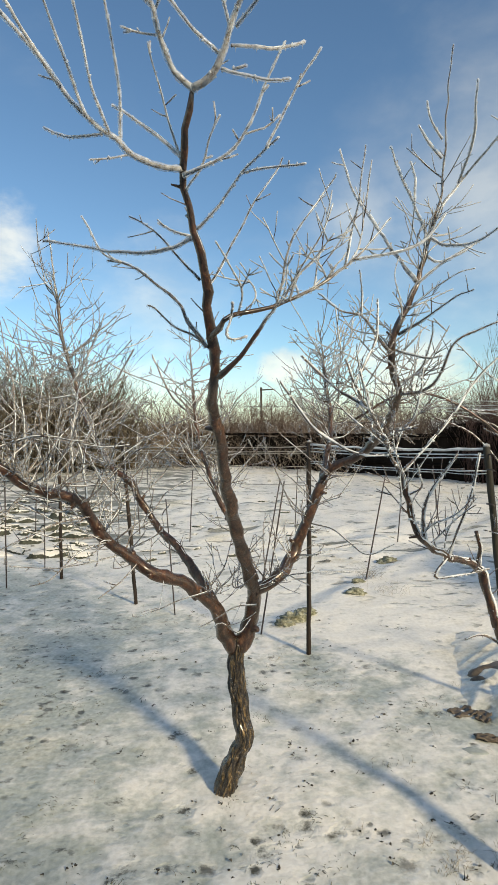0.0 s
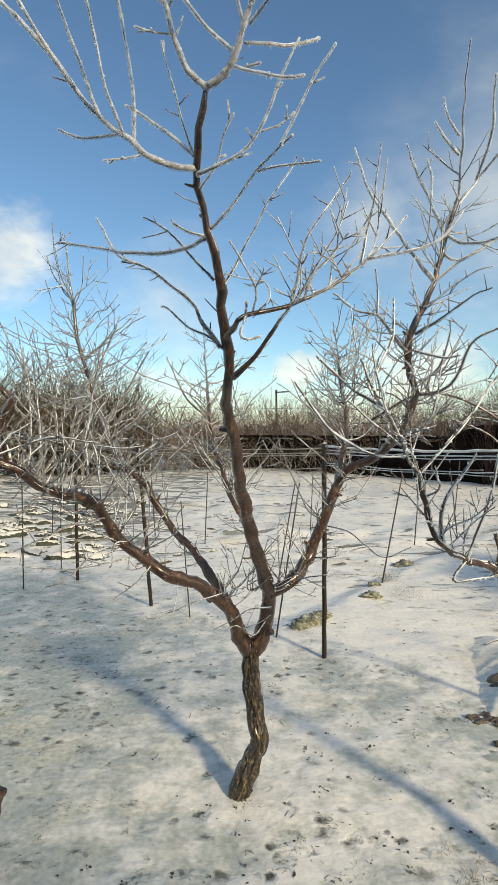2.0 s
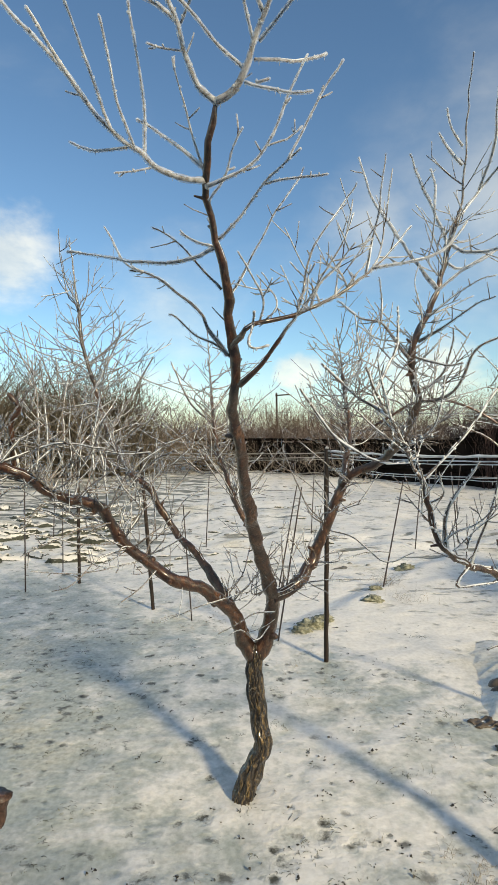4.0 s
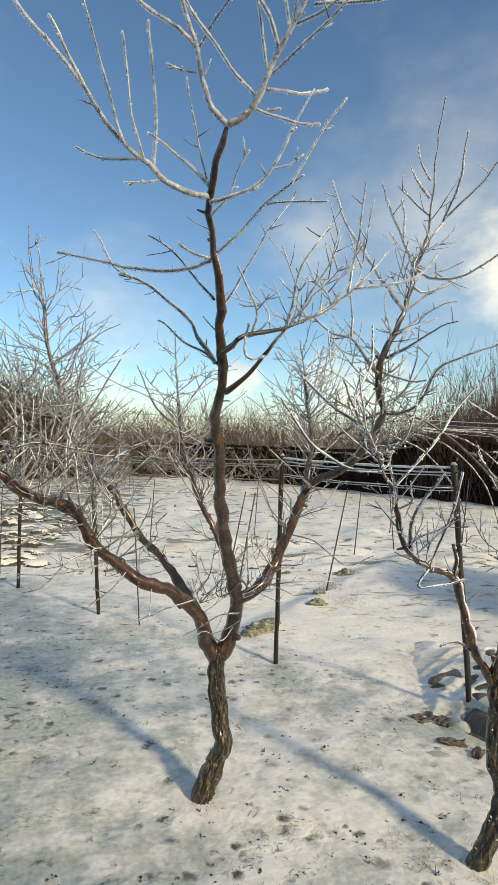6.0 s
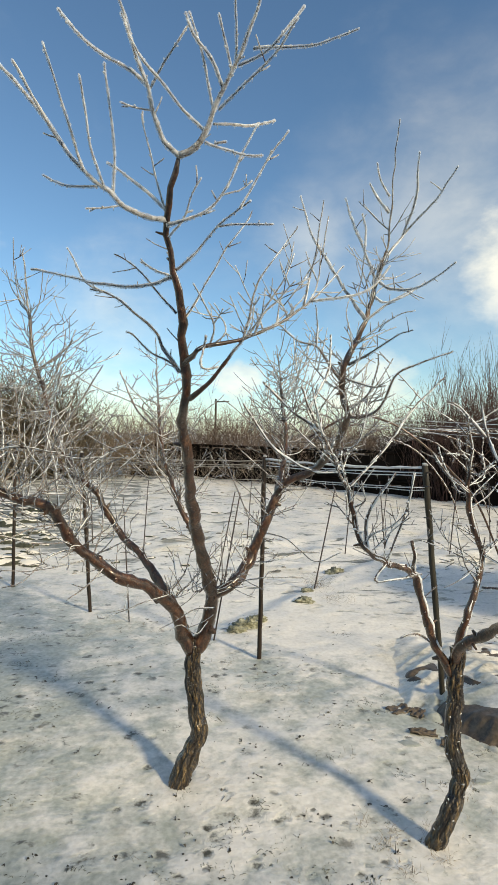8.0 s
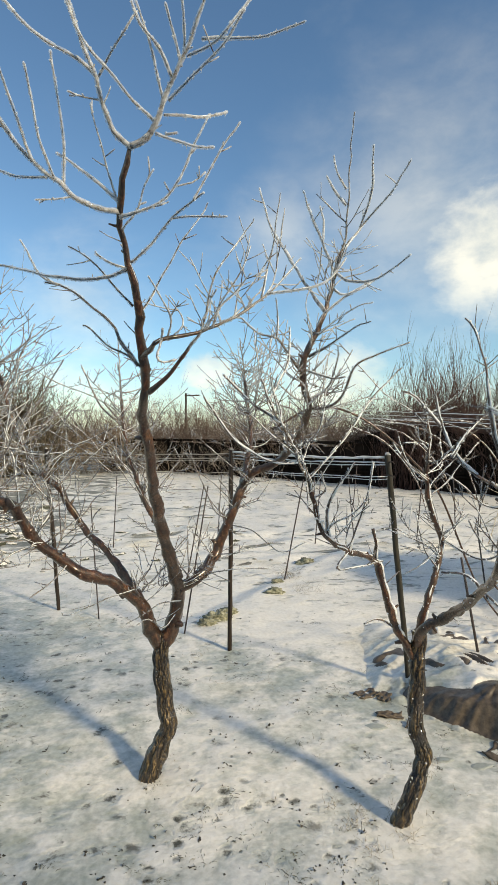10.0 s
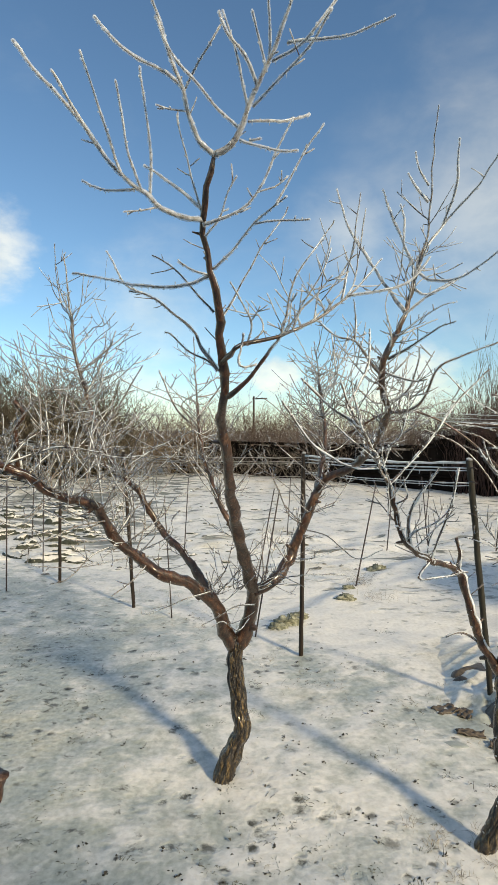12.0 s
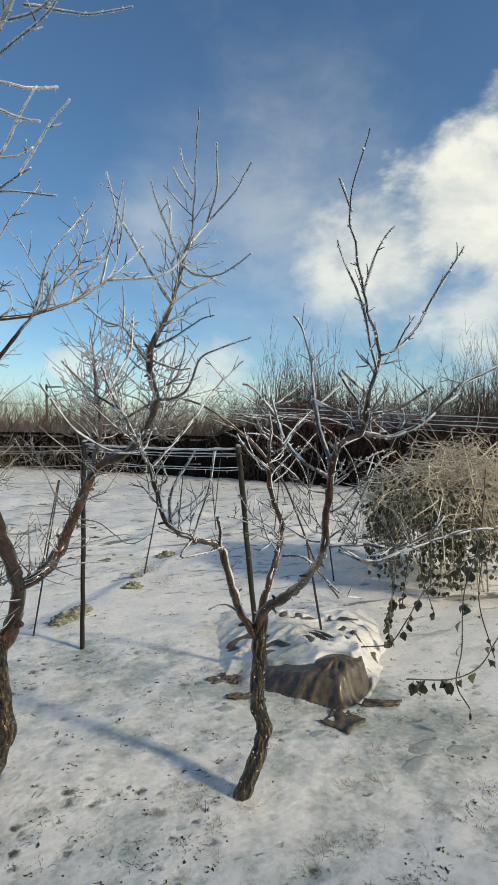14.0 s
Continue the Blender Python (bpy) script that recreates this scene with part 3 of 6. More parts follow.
def make_wall():
    """An unseen plain wall added behind the camera; its eave shades the nearest snow."""
    along, out = Vector((0.970, -0.244, 0)), Vector((-0.244, -0.970, 0))
    s = Soup()
    mid = Vector((3.36, -2.26, 0))
    for lo, hi, back, front in ((-0.1, 2.5, 0.42, 0.12), (2.46, 2.6, 0.6, 0.0)):
        n0 = len(s.v)
        for z in (lo, hi):
            for a, b in ((-9, front), (10, front), (10, back), (-9, back)):
                s.v.append(mid + along * a + out * b + Vector((0, 0, z)))
        s.f += [tuple(n0 + k for k in q) for q in ((3, 2, 1, 0), (4, 5, 6, 7), (0, 1, 5, 4), (1, 2, 6, 5), (2, 3, 7, 6), (3, 0, 4, 7))]
    tagged(new("shade_wall_south", s.mesh("shade_wall_south", PLASTER, smooth=False)), "plain pale plastered wall with a low eave, unseen, added to shade the near snow", "wall", kind="structure")


make_wall()


# ---------------------------------------------------------------- iced peach trees
def finer(path, radii, step):
    """The same line and radii in steps of about that length."""
    pts, rs = [], []
    for i in range(len(path) - 1):
        k = max(1, int((path[i + 1] - path[i]).length / step))
        for j in range(k):
            pts.append(path[i].lerp(path[i + 1], j / k))
            rs.append(radii[i] + (radii[i + 1] - radii[i]) * j / k)
    return pts + [path[-1]], rs + [radii[-1]]


def beaded(path, radii, step, fine, coarse):
    """Lumpy radii, as ice that has run and frozen in beads."""
    pts, rs = finer(path, radii, step)
    return pts, [r * (1 + fine * noise.noise(q * 125) + coarse * noise.noise(q * 48)) for q, r in zip(pts, rs)]


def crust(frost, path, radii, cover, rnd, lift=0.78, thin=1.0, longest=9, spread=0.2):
    """White ice in broken, beaded strips along the upper, sunny side; paints lit edges."""
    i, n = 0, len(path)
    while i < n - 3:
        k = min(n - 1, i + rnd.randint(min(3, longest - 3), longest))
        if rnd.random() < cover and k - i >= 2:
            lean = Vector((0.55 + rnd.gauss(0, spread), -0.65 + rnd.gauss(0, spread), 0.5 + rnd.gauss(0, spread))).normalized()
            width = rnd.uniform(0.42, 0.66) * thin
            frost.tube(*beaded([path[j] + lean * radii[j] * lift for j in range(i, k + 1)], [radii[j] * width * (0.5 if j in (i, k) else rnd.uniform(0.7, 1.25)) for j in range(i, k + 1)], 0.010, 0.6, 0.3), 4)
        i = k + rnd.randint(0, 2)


def limb(tree, r0, r1, twigs, twig_len, *pts):
    """One branch through pts; r0 and r1 are the outer radii in mm at its foot and tip, ice included."""
    limb.count += 1
    rnd = random.Random(limb.count * 7 + 3)
    r0, r1 = r0 / 1000, r1 / 1000
    leaning = tree.location.x > 0.5
    thick = r0 > 0.026 and twigs == 0
    path = smooth_path(pts, 0.012 if thick else max(0.018, r0 * 0.9))
    n = len(path)
    if r0 < 0.0045:
        for i in range(1, n):
            path[i] = path[i] + 0.05 * (i / n) * noise.noise_vector(path[i] * 3.5 + Vector((limb.count, 0, 0)))
    jag = min(0.013, 0.32 * r0 + 0.0015)
    for i in range(1, n - 1):
        path[i] = path[i] + jag * noise.noise_vector(path[i] * 17)
    outer = [r0 + (r1 - r0) * (i / (n - 1)) ** 0.8 for i in range(n)]
    wood = []
    for i, r in enumerate(outer):
        w = r if r > 0.013 or (r0 > 0.016 and r > 0.0075) else r * max((0.72 if leaning else 0.80 if r0 < 0.0042 else 0.60) - (0.2 if path[0].x > -0.35 else 0.06) * max(0.0, min(1.0, (path[i].z - 1.7) / 0.4)), 0.5 + 0.45 * min(1.0, (r - 0.006) / 0.007))
        knot = 1 + 0.34 * max(0.0, noise.noise(path[i] * 23)) + (0.3 * max(0.0, noise.noise(path[i] * 9 + Vector((4, 0, 1))) - 0.25) if r0 > 0.012 else 0)
        wood.append(w * knot)
    if thick:
        for i in range(min(16, n)):
            wood[i] *= 1 + 0.016 * (16 - i)
    s = Soup()
    sides = 56 if thick else 14 if r0 > 0.02 else 10 if r0 > 0.01 else 7
    s.tube(path, wood, sides, 0.05 if thick else 0.32 if r0 > 0.015 else 0.15, limb.count, 0.3 if thick else 0)
    if r0 > 0.014 and not thick:
        for _ in range(int(n * 0.16)):
            i = rnd.randint(2, n - 3)
            axis = (path[i + 1] - path[i]).normalized()
            d = (away(axis, rnd) + axis * 0.3).normalized()
            q = wood[i] * rnd.uniform(0.3, 0.6)
            c = path[i] + d * wood[i] * 0.6
            s.tube([c, c + d * wood[i] * 0.5, c + d * (wood[i] * 0.6 + rnd.choice((0.0, 0.004, 0.02)))], [q * 1.3, q, q * 0.55], 7, 0.3, i)
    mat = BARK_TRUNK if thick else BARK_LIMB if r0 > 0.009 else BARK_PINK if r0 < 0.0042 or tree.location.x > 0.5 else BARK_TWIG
    ob = part("trunk" if thick else "branch", s, mat, tree)
    ice, wood_twigs, frost = Soup(), Soup(), Soup()
    limit = 0.0125 if r0 < 0.011 else 0.0080
    a = next((i for i in range(n) if outer[i] < limit), None)
    if a is not None and n - a > 2:
        line, lumpy = beaded(path[a:], [r + 0.0006 for r in outer[a:]], 0.010, 0.20, 0.12)
        lumpy[-1] *= 1.2
        end = line[-1] + (line[-1] - line[-2]).normalized() * 0.004
        ice.tube(line + [end], lumpy + [lumpy[-1] * 0.5], 6, 0.2, limb.count)
        for i in range(a, n - 1):
            if rnd.random() < 0.28:
                c = path[i].lerp(path[i + 1], rnd.random())
                ice.drop(c - Vector((0, 0, outer[i] * 0.7)), rnd.uniform(0.004, 0.014), rnd.uniform(0.0014, 0.0026))
    # white strips set sunward, in place of sunlit edges and glints
    if r0 < 0.016:
        coat = [max(w * 0.9, o * 0.95) if o < limit else w for o, w in zip(outer, wood)]
        high = path[0].z > 1.72
        if leaning:
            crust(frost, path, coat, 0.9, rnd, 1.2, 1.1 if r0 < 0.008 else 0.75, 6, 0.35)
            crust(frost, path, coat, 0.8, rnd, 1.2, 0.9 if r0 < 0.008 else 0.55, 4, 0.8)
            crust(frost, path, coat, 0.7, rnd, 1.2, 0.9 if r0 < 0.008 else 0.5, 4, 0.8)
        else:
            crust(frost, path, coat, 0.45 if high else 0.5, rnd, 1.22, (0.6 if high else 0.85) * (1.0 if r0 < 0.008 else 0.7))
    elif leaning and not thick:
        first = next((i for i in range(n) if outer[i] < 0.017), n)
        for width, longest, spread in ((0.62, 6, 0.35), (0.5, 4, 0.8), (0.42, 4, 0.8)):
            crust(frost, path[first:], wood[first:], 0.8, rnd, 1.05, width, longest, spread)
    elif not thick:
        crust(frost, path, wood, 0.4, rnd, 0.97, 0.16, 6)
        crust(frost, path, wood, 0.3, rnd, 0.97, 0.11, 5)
    for _ in range(twigs if r0 > 0.012 or r0 < 0.0042 else int(twigs * 0.6)):
        i = min(n - 2, int(n * rnd.uniform(0.1, 0.92)))
        axis = (path[i + 1] - path[i]).normalized()
        side = away(axis, rnd)
        d = (side + axis * rnd.uniform(0.2, 0.9) + Vector((0, 0, rnd.uniform(-0.15, 0.6)))).normalized()
        grow(path[i], d, twig_len * rnd.choice((0.25, 0.4, 0.7, 1.0, 1.5)), rnd.uniform(0.0014, 0.0023), wood_twigs, ice, frost, rnd, 1 if twig_len > 0.09 else 0)
    # buds and spurs
    for _ in range(int(n * (1.3 if leaning else 0.55))):
        i = min(n - 2, int(n * rnd.uniform(0.05, 1.0)))
        axis = (path[i + 1] - path[i]).normalized()
        d = (away(axis, rnd) + axis * 0.6).normalized()
        c = path[i] + d * wood[i] * 0.7
        q = rnd.uniform(0.7, 1.5)
        (frost if leaning and rnd.random() < 0.6 else ice).tube([c, c + d * (0.002 + outer[i] * 0.3), c + d * (0.005 + outer[i] * 0.4)], [0.0024 * q, 0.0028 * q, 0.0012], 6)
    if ice.v:
        thin = r0 < 0.0042 and (path[0].z < 1.72 or path[0].x < -0.35)
        part("ice_coating", ice, ICE_HEAVY if leaning else ICE_THIN if thin else ICE_MID if path[0].z < 2.12 and r0 > 0.0042 else ICE, ob, "clear lumpy ice", "stuff")
    if frost.v:
        part("sunlit_ice_crust", frost, ICE_WHITE, ob, "white crust of ice painting the sunlit edges", "stuff")
    if wood_twigs.v:
        part("twig_spray", wood_twigs, BARK_TWIG if limb.count % 4 == 0 else BARK_PINK, ob, "thin iced shoots", "stuff")
    return ob


limb.count = 0


def bare_cane(tree, r0, r1, *pts):
    """A dark cane without ice."""
    path = smooth_path(pts, 0.04)
    s = Soup()
    s.tube(path, [(r0 + (r1 - r0) * i / (len(path) - 1)) / 1000 for i in range(len(path))], 7, 0.15, 2.0)
    return part("stalk", s, BARK_LIMB, tree)


def grow(c, d, length, r, wood, ice, frost, rnd, forks):
    """One thin twig with its coat of ice, and shorter ones from it."""
    n = max(3, int(length / 0.03))
    p, path = Vector(c), [Vector(c)]
    for i in range(n):
        d = (d + Vector((rnd.gauss(0, 0.07), rnd.gauss(0, 0.07), rnd.gauss(0.06, 0.05)))).normalized()
        p = p + d * length / n
        path.append(p.copy())
    m = len(path)
    wood.tube(path, [r * (1 - 0.5 * i / (m - 1)) for i in range(m)], 4)
    k = rnd.randint(0, m // 3)
    if m - k > 2:
        ice.tube(path[k:], [r * (1.5 - 0.2 * i / (m - 1)) * rnd.uniform(0.9, 1.3) for i in range(k, m)], 5)
    if m > 4:
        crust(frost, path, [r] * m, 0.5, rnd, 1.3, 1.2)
    if forks and length > 0.06:
        for _ in range(rnd.randint(1, 3)):
            i = rnd.randint(1, m - 2)
            axis = (path[i + 1] - path[i]).normalized()
            grow(path[i], (axis + away(axis, rnd) * 0.8).normalized(), length * rnd.uniform(0.3, 0.6), r * 0.8, wood, ice, frost, rnd, forks - 1)


def whips(tree, count, length, up, seed, *line):
    """Long thin shoots that grow out of a limb along a line; up is how steeply they rise."""
    rnd = random.Random(seed)
    line = [Vector(q) for q in line]
    for _ in range(count):
        k = rnd.randint(0, len(line) - 2)
        a, b = line[k], line[k + 1]
        axis = (b - a).normalized()
        c = a.lerp(b, rnd.random())
        out = (away(axis, rnd) + axis * rnd.uniform(-0.2, 0.7)).normalized()
        out.z = 0.5 * out.z + up
        out.normalize()
        q = length * rnd.uniform(0.35, 1.1)
        bend = Vector((rnd.gauss(0, 0.22), rnd.gauss(0, 0.22), rnd.uniform(-0.15, 0.45)))
        kink = Vector((rnd.gauss(0, 0.07), rnd.gauss(0, 0.07), rnd.gauss(0, 0.07)))
        limb(tree, rnd.uniform(2.6, 4.1), rnd.uniform(1.6, 2.3), rnd.randint(1, 4), 0.11, c, c + (out * 0.35 + kink) * q, c + (out * 0.7 + bend * 0.4) * q, c + (out + bend) * q)


def make_peach_trees():
    peach = root("peach_tree", (-0.09, 2.34, 0), "open-crowned peach tree with red-brown bark coated in clear ice", "tree", "peach trees")
    peach_leaning = root("peach_tree", (0.93, 1.86, 0), "young peach tree with a bent trunk and ice-coated shoots", "tree", "peach trees")
    arching_cane = root("vine_cane", (2.2, 2.5, 0), "dark arching grape cane over the vine row", "vine")
    limb(peach, 42.7, 38.3, 0, 0.12, (-0.081, 2.375, -0.015), (-0.059, 2.377, 0.08), (-0.002, 2.38, 0.221), (-0.002, 2.391, 0.32), (-0.025, 2.41, 0.443), (-0.032, 2.434, 0.565), (-0.023, 2.452, 0.665))
    limb(peach, 35.7, 7.5, 26, 0.08, (-0.017, 2.448, 0.612), (0.042, 2.448, 0.746), (0.051, 2.398, 0.896), (0.006, 2.25, 1.126), (-0.033, 2.05, 1.385), (-0.047, 1.88, 1.592), (-0.058, 1.767, 1.712), (-0.038, 1.67, 1.801), (-0.047, 1.62, 1.921), (-0.054, 1.56, 2.014), (-0.071, 1.479, 2.125), (-0.081, 1.418, 2.2), (-0.089, 1.36, 2.265), (-0.071, 1.305, 2.331), (-0.048, 1.25, 2.391))
    limb(peach, 34.4, 13.5, 30, 0.14, (-0.036, 2.447, 0.6), (-0.09, 2.408, 0.722), (-0.108, 2.381, 0.81), (-0.226, 2.291, 0.954), (-0.313, 2.233, 1.008), (-0.417, 2.182, 1.077), (-0.509, 2.121, 1.177), (-0.572, 2.056, 1.301), (-0.599, 2.02, 1.37), (-0.68, 1.955, 1.391), (-0.74, 1.894, 1.438), (-0.819, 1.8, 1.515), (-0.948, 1.8, 1.561))
    limb(peach, 21.8, 5.3, 22, 0.22, (-0.117, 2.383, 0.836), (-0.217, 2.494, 0.948), (-0.313, 2.585, 1.048), (-0.431, 2.67, 1.143), (-0.506, 2.686, 1.255), (-0.569, 2.7, 1.359), (-0.674, 2.732, 1.435), (-0.79, 2.789, 1.636), (-0.877, 2.85, 1.873), (-0.938, 2.85, 2.081), (-0.971, 2.85, 2.377), (-0.997, 2.85, 2.651))
    limb(peach, 28.3, 20.4, 26, 0.12, (0.051, 2.398, 0.89), (0.159, 2.457, 0.931), (0.245, 2.53, 1.035), (0.299, 2.538, 1.172), (0.348, 2.544, 1.283), (0.394, 2.55, 1.386))
    limb(peach, 20.4, 3.5, 22, 0.12, (0.386, 2.55, 1.375), (0.443, 2.512, 1.435), (0.553, 2.45, 1.495), (0.621, 2.29, 1.626), (0.635, 2.15, 1.749), (0.6, 2.097, 1.851), (0.589, 2.05, 1.937), (0.639, 2.056, 2.053), (0.681, 2.061, 2.146), (0.731, 2.07, 2.324), (0.761, 2.035, 2.458), (0.766, 1.998, 2.599), (0.76, 1.95, 2.772), (0.743, 1.85, 2.872))
    limb(peach, 16.3, 4.7, 30, 0.20, (0.381, 2.55, 1.352), (0.425, 2.665, 1.514), (0.451, 2.75, 1.644), (0.437, 2.815, 1.812), (0.426, 2.886, 2.002), (0.41, 2.95, 2.181))
    limb(peach, 16.7, 4.6, 26, 0.20, (0.023, 2.406, 0.998), (-0.027, 2.455, 1.146), (-0.102, 2.5, 1.285), (-0.162, 2.587, 1.426), (-0.204, 2.65, 1.533), (-0.24, 2.753, 1.734), (-0.274, 2.9, 2.047), (-0.28, 2.9, 2.2))
    limb(peach, 11.4, 4.6, 14, 0.07, (-0.05, 1.63, 1.887), (-0.018, 1.55, 1.914), (0.019, 1.5, 1.933), (0.144, 1.55, 1.971), (0.255, 1.599, 2.029), (0.375, 1.654, 2.122), (0.504, 1.72, 2.266))
    limb(peach, 6.2, 3.6, 2, 0.05, (0.374, 1.65, 2.121), (0.523, 1.65, 2.145), (0.597, 1.65, 2.185), (0.649, 1.65, 2.251))
    limb(peach, 4.0, 2.9, 0, 0.12, (0.019, 1.5, 1.933), (0.021, 1.35, 1.852), (0.041, 1.35, 1.835), (0.071, 1.35, 1.841))
    limb(peach, 4.0, 3.9, 0, 0.12, (0.019, 1.5, 1.929), (0.018, 1.45, 1.966))
    limb(peach, 6.7, 3.6, 8, 0.05, (0.144, 1.55, 1.971), (0.163, 1.55, 2.053), (0.179, 1.574, 2.129), (0.216, 1.601, 2.208), (0.311, 1.65, 2.346), (0.327, 1.65, 2.374))
    limb(peach, 6.2, 3.9, 6, 0.04, (0.352, 1.65, 2.107), (0.382, 1.695, 2.226), (0.407, 1.726, 2.313), (0.424, 1.764, 2.424), (0.445, 1.8, 2.53))
    limb(peach, 5.0, 3.3, 8, 0.06, (0.178, 1.55, 1.982), (0.203, 1.55, 2.055), (0.278, 1.55, 2.178), (0.303, 1.55, 2.247))
    limb(peach, 11.6, 6.7, 5, 0.05, (-0.03, 1.66, 1.782), (-0.002, 1.63, 1.802), (0.063, 1.59, 1.864), (0.114, 1.55, 1.932), (0.144, 1.55, 1.971))
    limb(peach, 7.1, 4.6, 3, 0.05, (-0.05, 1.64, 1.861), (-0.106, 1.65, 1.909), (-0.171, 1.674, 1.943), (-0.229, 1.7, 2.001), (-0.251, 1.7, 2.009))
    limb(peach, 8.8, 5.6, 8, 0.08, (-0.064, 1.63, 1.868), (-0.125, 1.65, 1.959), (-0.154, 1.667, 2.012), (-0.259, 1.705, 2.102), (-0.336, 1.73, 2.152), (-0.382, 1.73, 2.159))
    limb(peach, 5.5, 3.8, 2, 0.04, (-0.333, 1.71, 2.146), (-0.4, 1.725, 2.185), (-0.441, 1.741, 2.262), (-0.467, 1.75, 2.305))
    limb(peach, 6.7, 4.2, 4, 0.05, (-0.071, 1.55, 2.045), (-0.114, 1.55, 2.094), (-0.182, 1.55, 2.167), (-0.23, 1.55, 2.207), (-0.267, 1.55, 2.225))
    limb(peach, 7.2, 4.5, 6, 0.06, (-0.081, 1.49, 2.141), (-0.147, 1.53, 2.129), (-0.216, 1.558, 2.126), (-0.323, 1.6, 2.142), (-0.433, 1.633, 2.174), (-0.561, 1.67, 2.203))
    limb(peach, 4.8, 3.3, 2, 0.04, (-0.083, 1.49, 2.144), (-0.13, 1.509, 2.164), (-0.181, 1.53, 2.197))
    limb(peach, 5.9, 3.3, 6, 0.05, (-0.054, 1.55, 2.02), (-0.012, 1.55, 2.081), (0.045, 1.55, 2.185), (0.087, 1.55, 2.263), (0.145, 1.55, 2.334), (0.165, 1.55, 2.377))
    limb(peach, 6.4, 2.8, 5, 0.05, (-0.073, 1.47, 2.155), (-0.016, 1.431, 2.192), (0.057, 1.37, 2.256), (0.143, 1.29, 2.298))
    limb(peach, 3.7, 2.8, 2, 0.03, (0.057, 1.37, 2.256), (0.114, 1.334, 2.25), (0.195, 1.28, 2.228))
    limb(peach, 4.2, 2.7, 4, 0.04, (0.115, 1.3, 2.281), (0.136, 1.288, 2.32), (0.18, 1.26, 2.406), (0.225, 1.24, 2.456))
    limb(peach, 6.6, 2.7, 8, 0.05, (-0.086, 1.36, 2.25), (-0.034, 1.33, 2.255), (0.024, 1.316, 2.276), (0.066, 1.301, 2.315), (0.092, 1.288, 2.36), (0.118, 1.272, 2.416), (0.159, 1.25, 2.485))
    limb(peach, 2.9, 2.1, 2, 0.03, (0.067, 1.32, 2.324), (0.111, 1.32, 2.341), (0.147, 1.32, 2.379))
    limb(peach, 4.5, 2.8, 4, 0.04, (-0.083, 1.38, 2.224), (-0.041, 1.352, 2.267), (-0.014, 1.319, 2.326), (0.008, 1.3, 2.357))
    limb(peach, 4.4, 2.0, 5, 0.04, (-0.086, 1.36, 2.268), (-0.104, 1.325, 2.339), (-0.111, 1.296, 2.395), (-0.125, 1.25, 2.476))
    limb(peach, 5.1, 3.5, 0, 0.12, (-0.086, 1.35, 2.286), (-0.123, 1.338, 2.315), (-0.18, 1.319, 2.354), (-0.242, 1.3, 2.387))
    limb(peach, 8.8, 4.8, 5, 0.04, (-0.089, 1.36, 2.265), (-0.151, 1.339, 2.267), (-0.2, 1.32, 2.281), (-0.243, 1.312, 2.318), (-0.291, 1.303, 2.349), (-0.358, 1.288, 2.425), (-0.435, 1.268, 2.524), (-0.51, 1.25, 2.6), (-0.576, 1.25, 2.688))
    limb(peach, 5.6, 3.1, 1, 0.03, (-0.302, 1.29, 2.356), (-0.328, 1.241, 2.447), (-0.35, 1.191, 2.53), (-0.368, 1.15, 2.591))
    limb(peach, 5.6, 3.1, 1, 0.03, (-0.356, 1.28, 2.421), (-0.397, 1.227, 2.474), (-0.419, 1.189, 2.511), (-0.438, 1.15, 2.545))
    limb(peach, 5.0, 3.1, 0, 0.12, (-0.252, 1.31, 2.324), (-0.276, 1.251, 2.402), (-0.279, 1.193, 2.473), (-0.282, 1.15, 2.519))
    limb(peach, 5.0, 3.3, 0, 0.12, (-0.232, 1.32, 2.312), (-0.222, 1.286, 2.397), (-0.225, 1.243, 2.495), (-0.233, 1.2, 2.584))
    limb(peach, 4.3, 3.7, 0, 0.12, (-0.271, 1.31, 2.327), (-0.353, 1.332, 2.339), (-0.454, 1.36, 2.369))
    limb(peach, 2.9, 2.1, 2, 0.02, (-0.208, 1.32, 2.284), (-0.248, 1.309, 2.27), (-0.285, 1.3, 2.267))
    limb(peach, 8.8, 4.1, 6, 0.05, (-0.048, 1.25, 2.391), (-0.085, 1.23, 2.415), (-0.108, 1.203, 2.464), (-0.12, 1.177, 2.511), (-0.142, 1.145, 2.562), (-0.164, 1.107, 2.617), (-0.182, 1.07, 2.667))
    limb(peach, 5.9, 3.6, 0, 0.12, (-0.124, 1.2, 2.533), (-0.163, 1.174, 2.551), (-0.221, 1.137, 2.563), (-0.27, 1.1, 2.58), (-0.318, 1.1, 2.635))
    limb(peach, 3.9, 2.4, 0, 0.12, (-0.122, 1.2, 2.524), (-0.085, 1.158, 2.558), (-0.036, 1.1, 2.597), (-0.018, 1.1, 2.647))
    limb(peach, 2.6, 2.6, 2, 0.02, (-0.119, 1.21, 2.481), (-0.157, 1.195, 2.469), (-0.197, 1.18, 2.457))
    limb(peach, 10.2, 3.9, 8, 0.05, (-0.048, 1.25, 2.391), (-0.003, 1.23, 2.404), (0.022, 1.21, 2.436), (0.046, 1.18, 2.486), (0.075, 1.15, 2.531), (0.108, 1.113, 2.581), (0.132, 1.077, 2.627), (0.153, 1.03, 2.682))
    limb(peach, 5.3, 3.6, 0, 0.12, (0.019, 1.22, 2.44), (-0.032, 1.186, 2.471), (-0.09, 1.141, 2.514), (-0.138, 1.1, 2.548), (-0.175, 1.1, 2.635))
    limb(peach, 4.5, 3.0, 0, 0.12, (0.04, 1.19, 2.478), (0.023, 1.148, 2.527), (0.007, 1.1, 2.577), (-0.018, 1.1, 2.647))
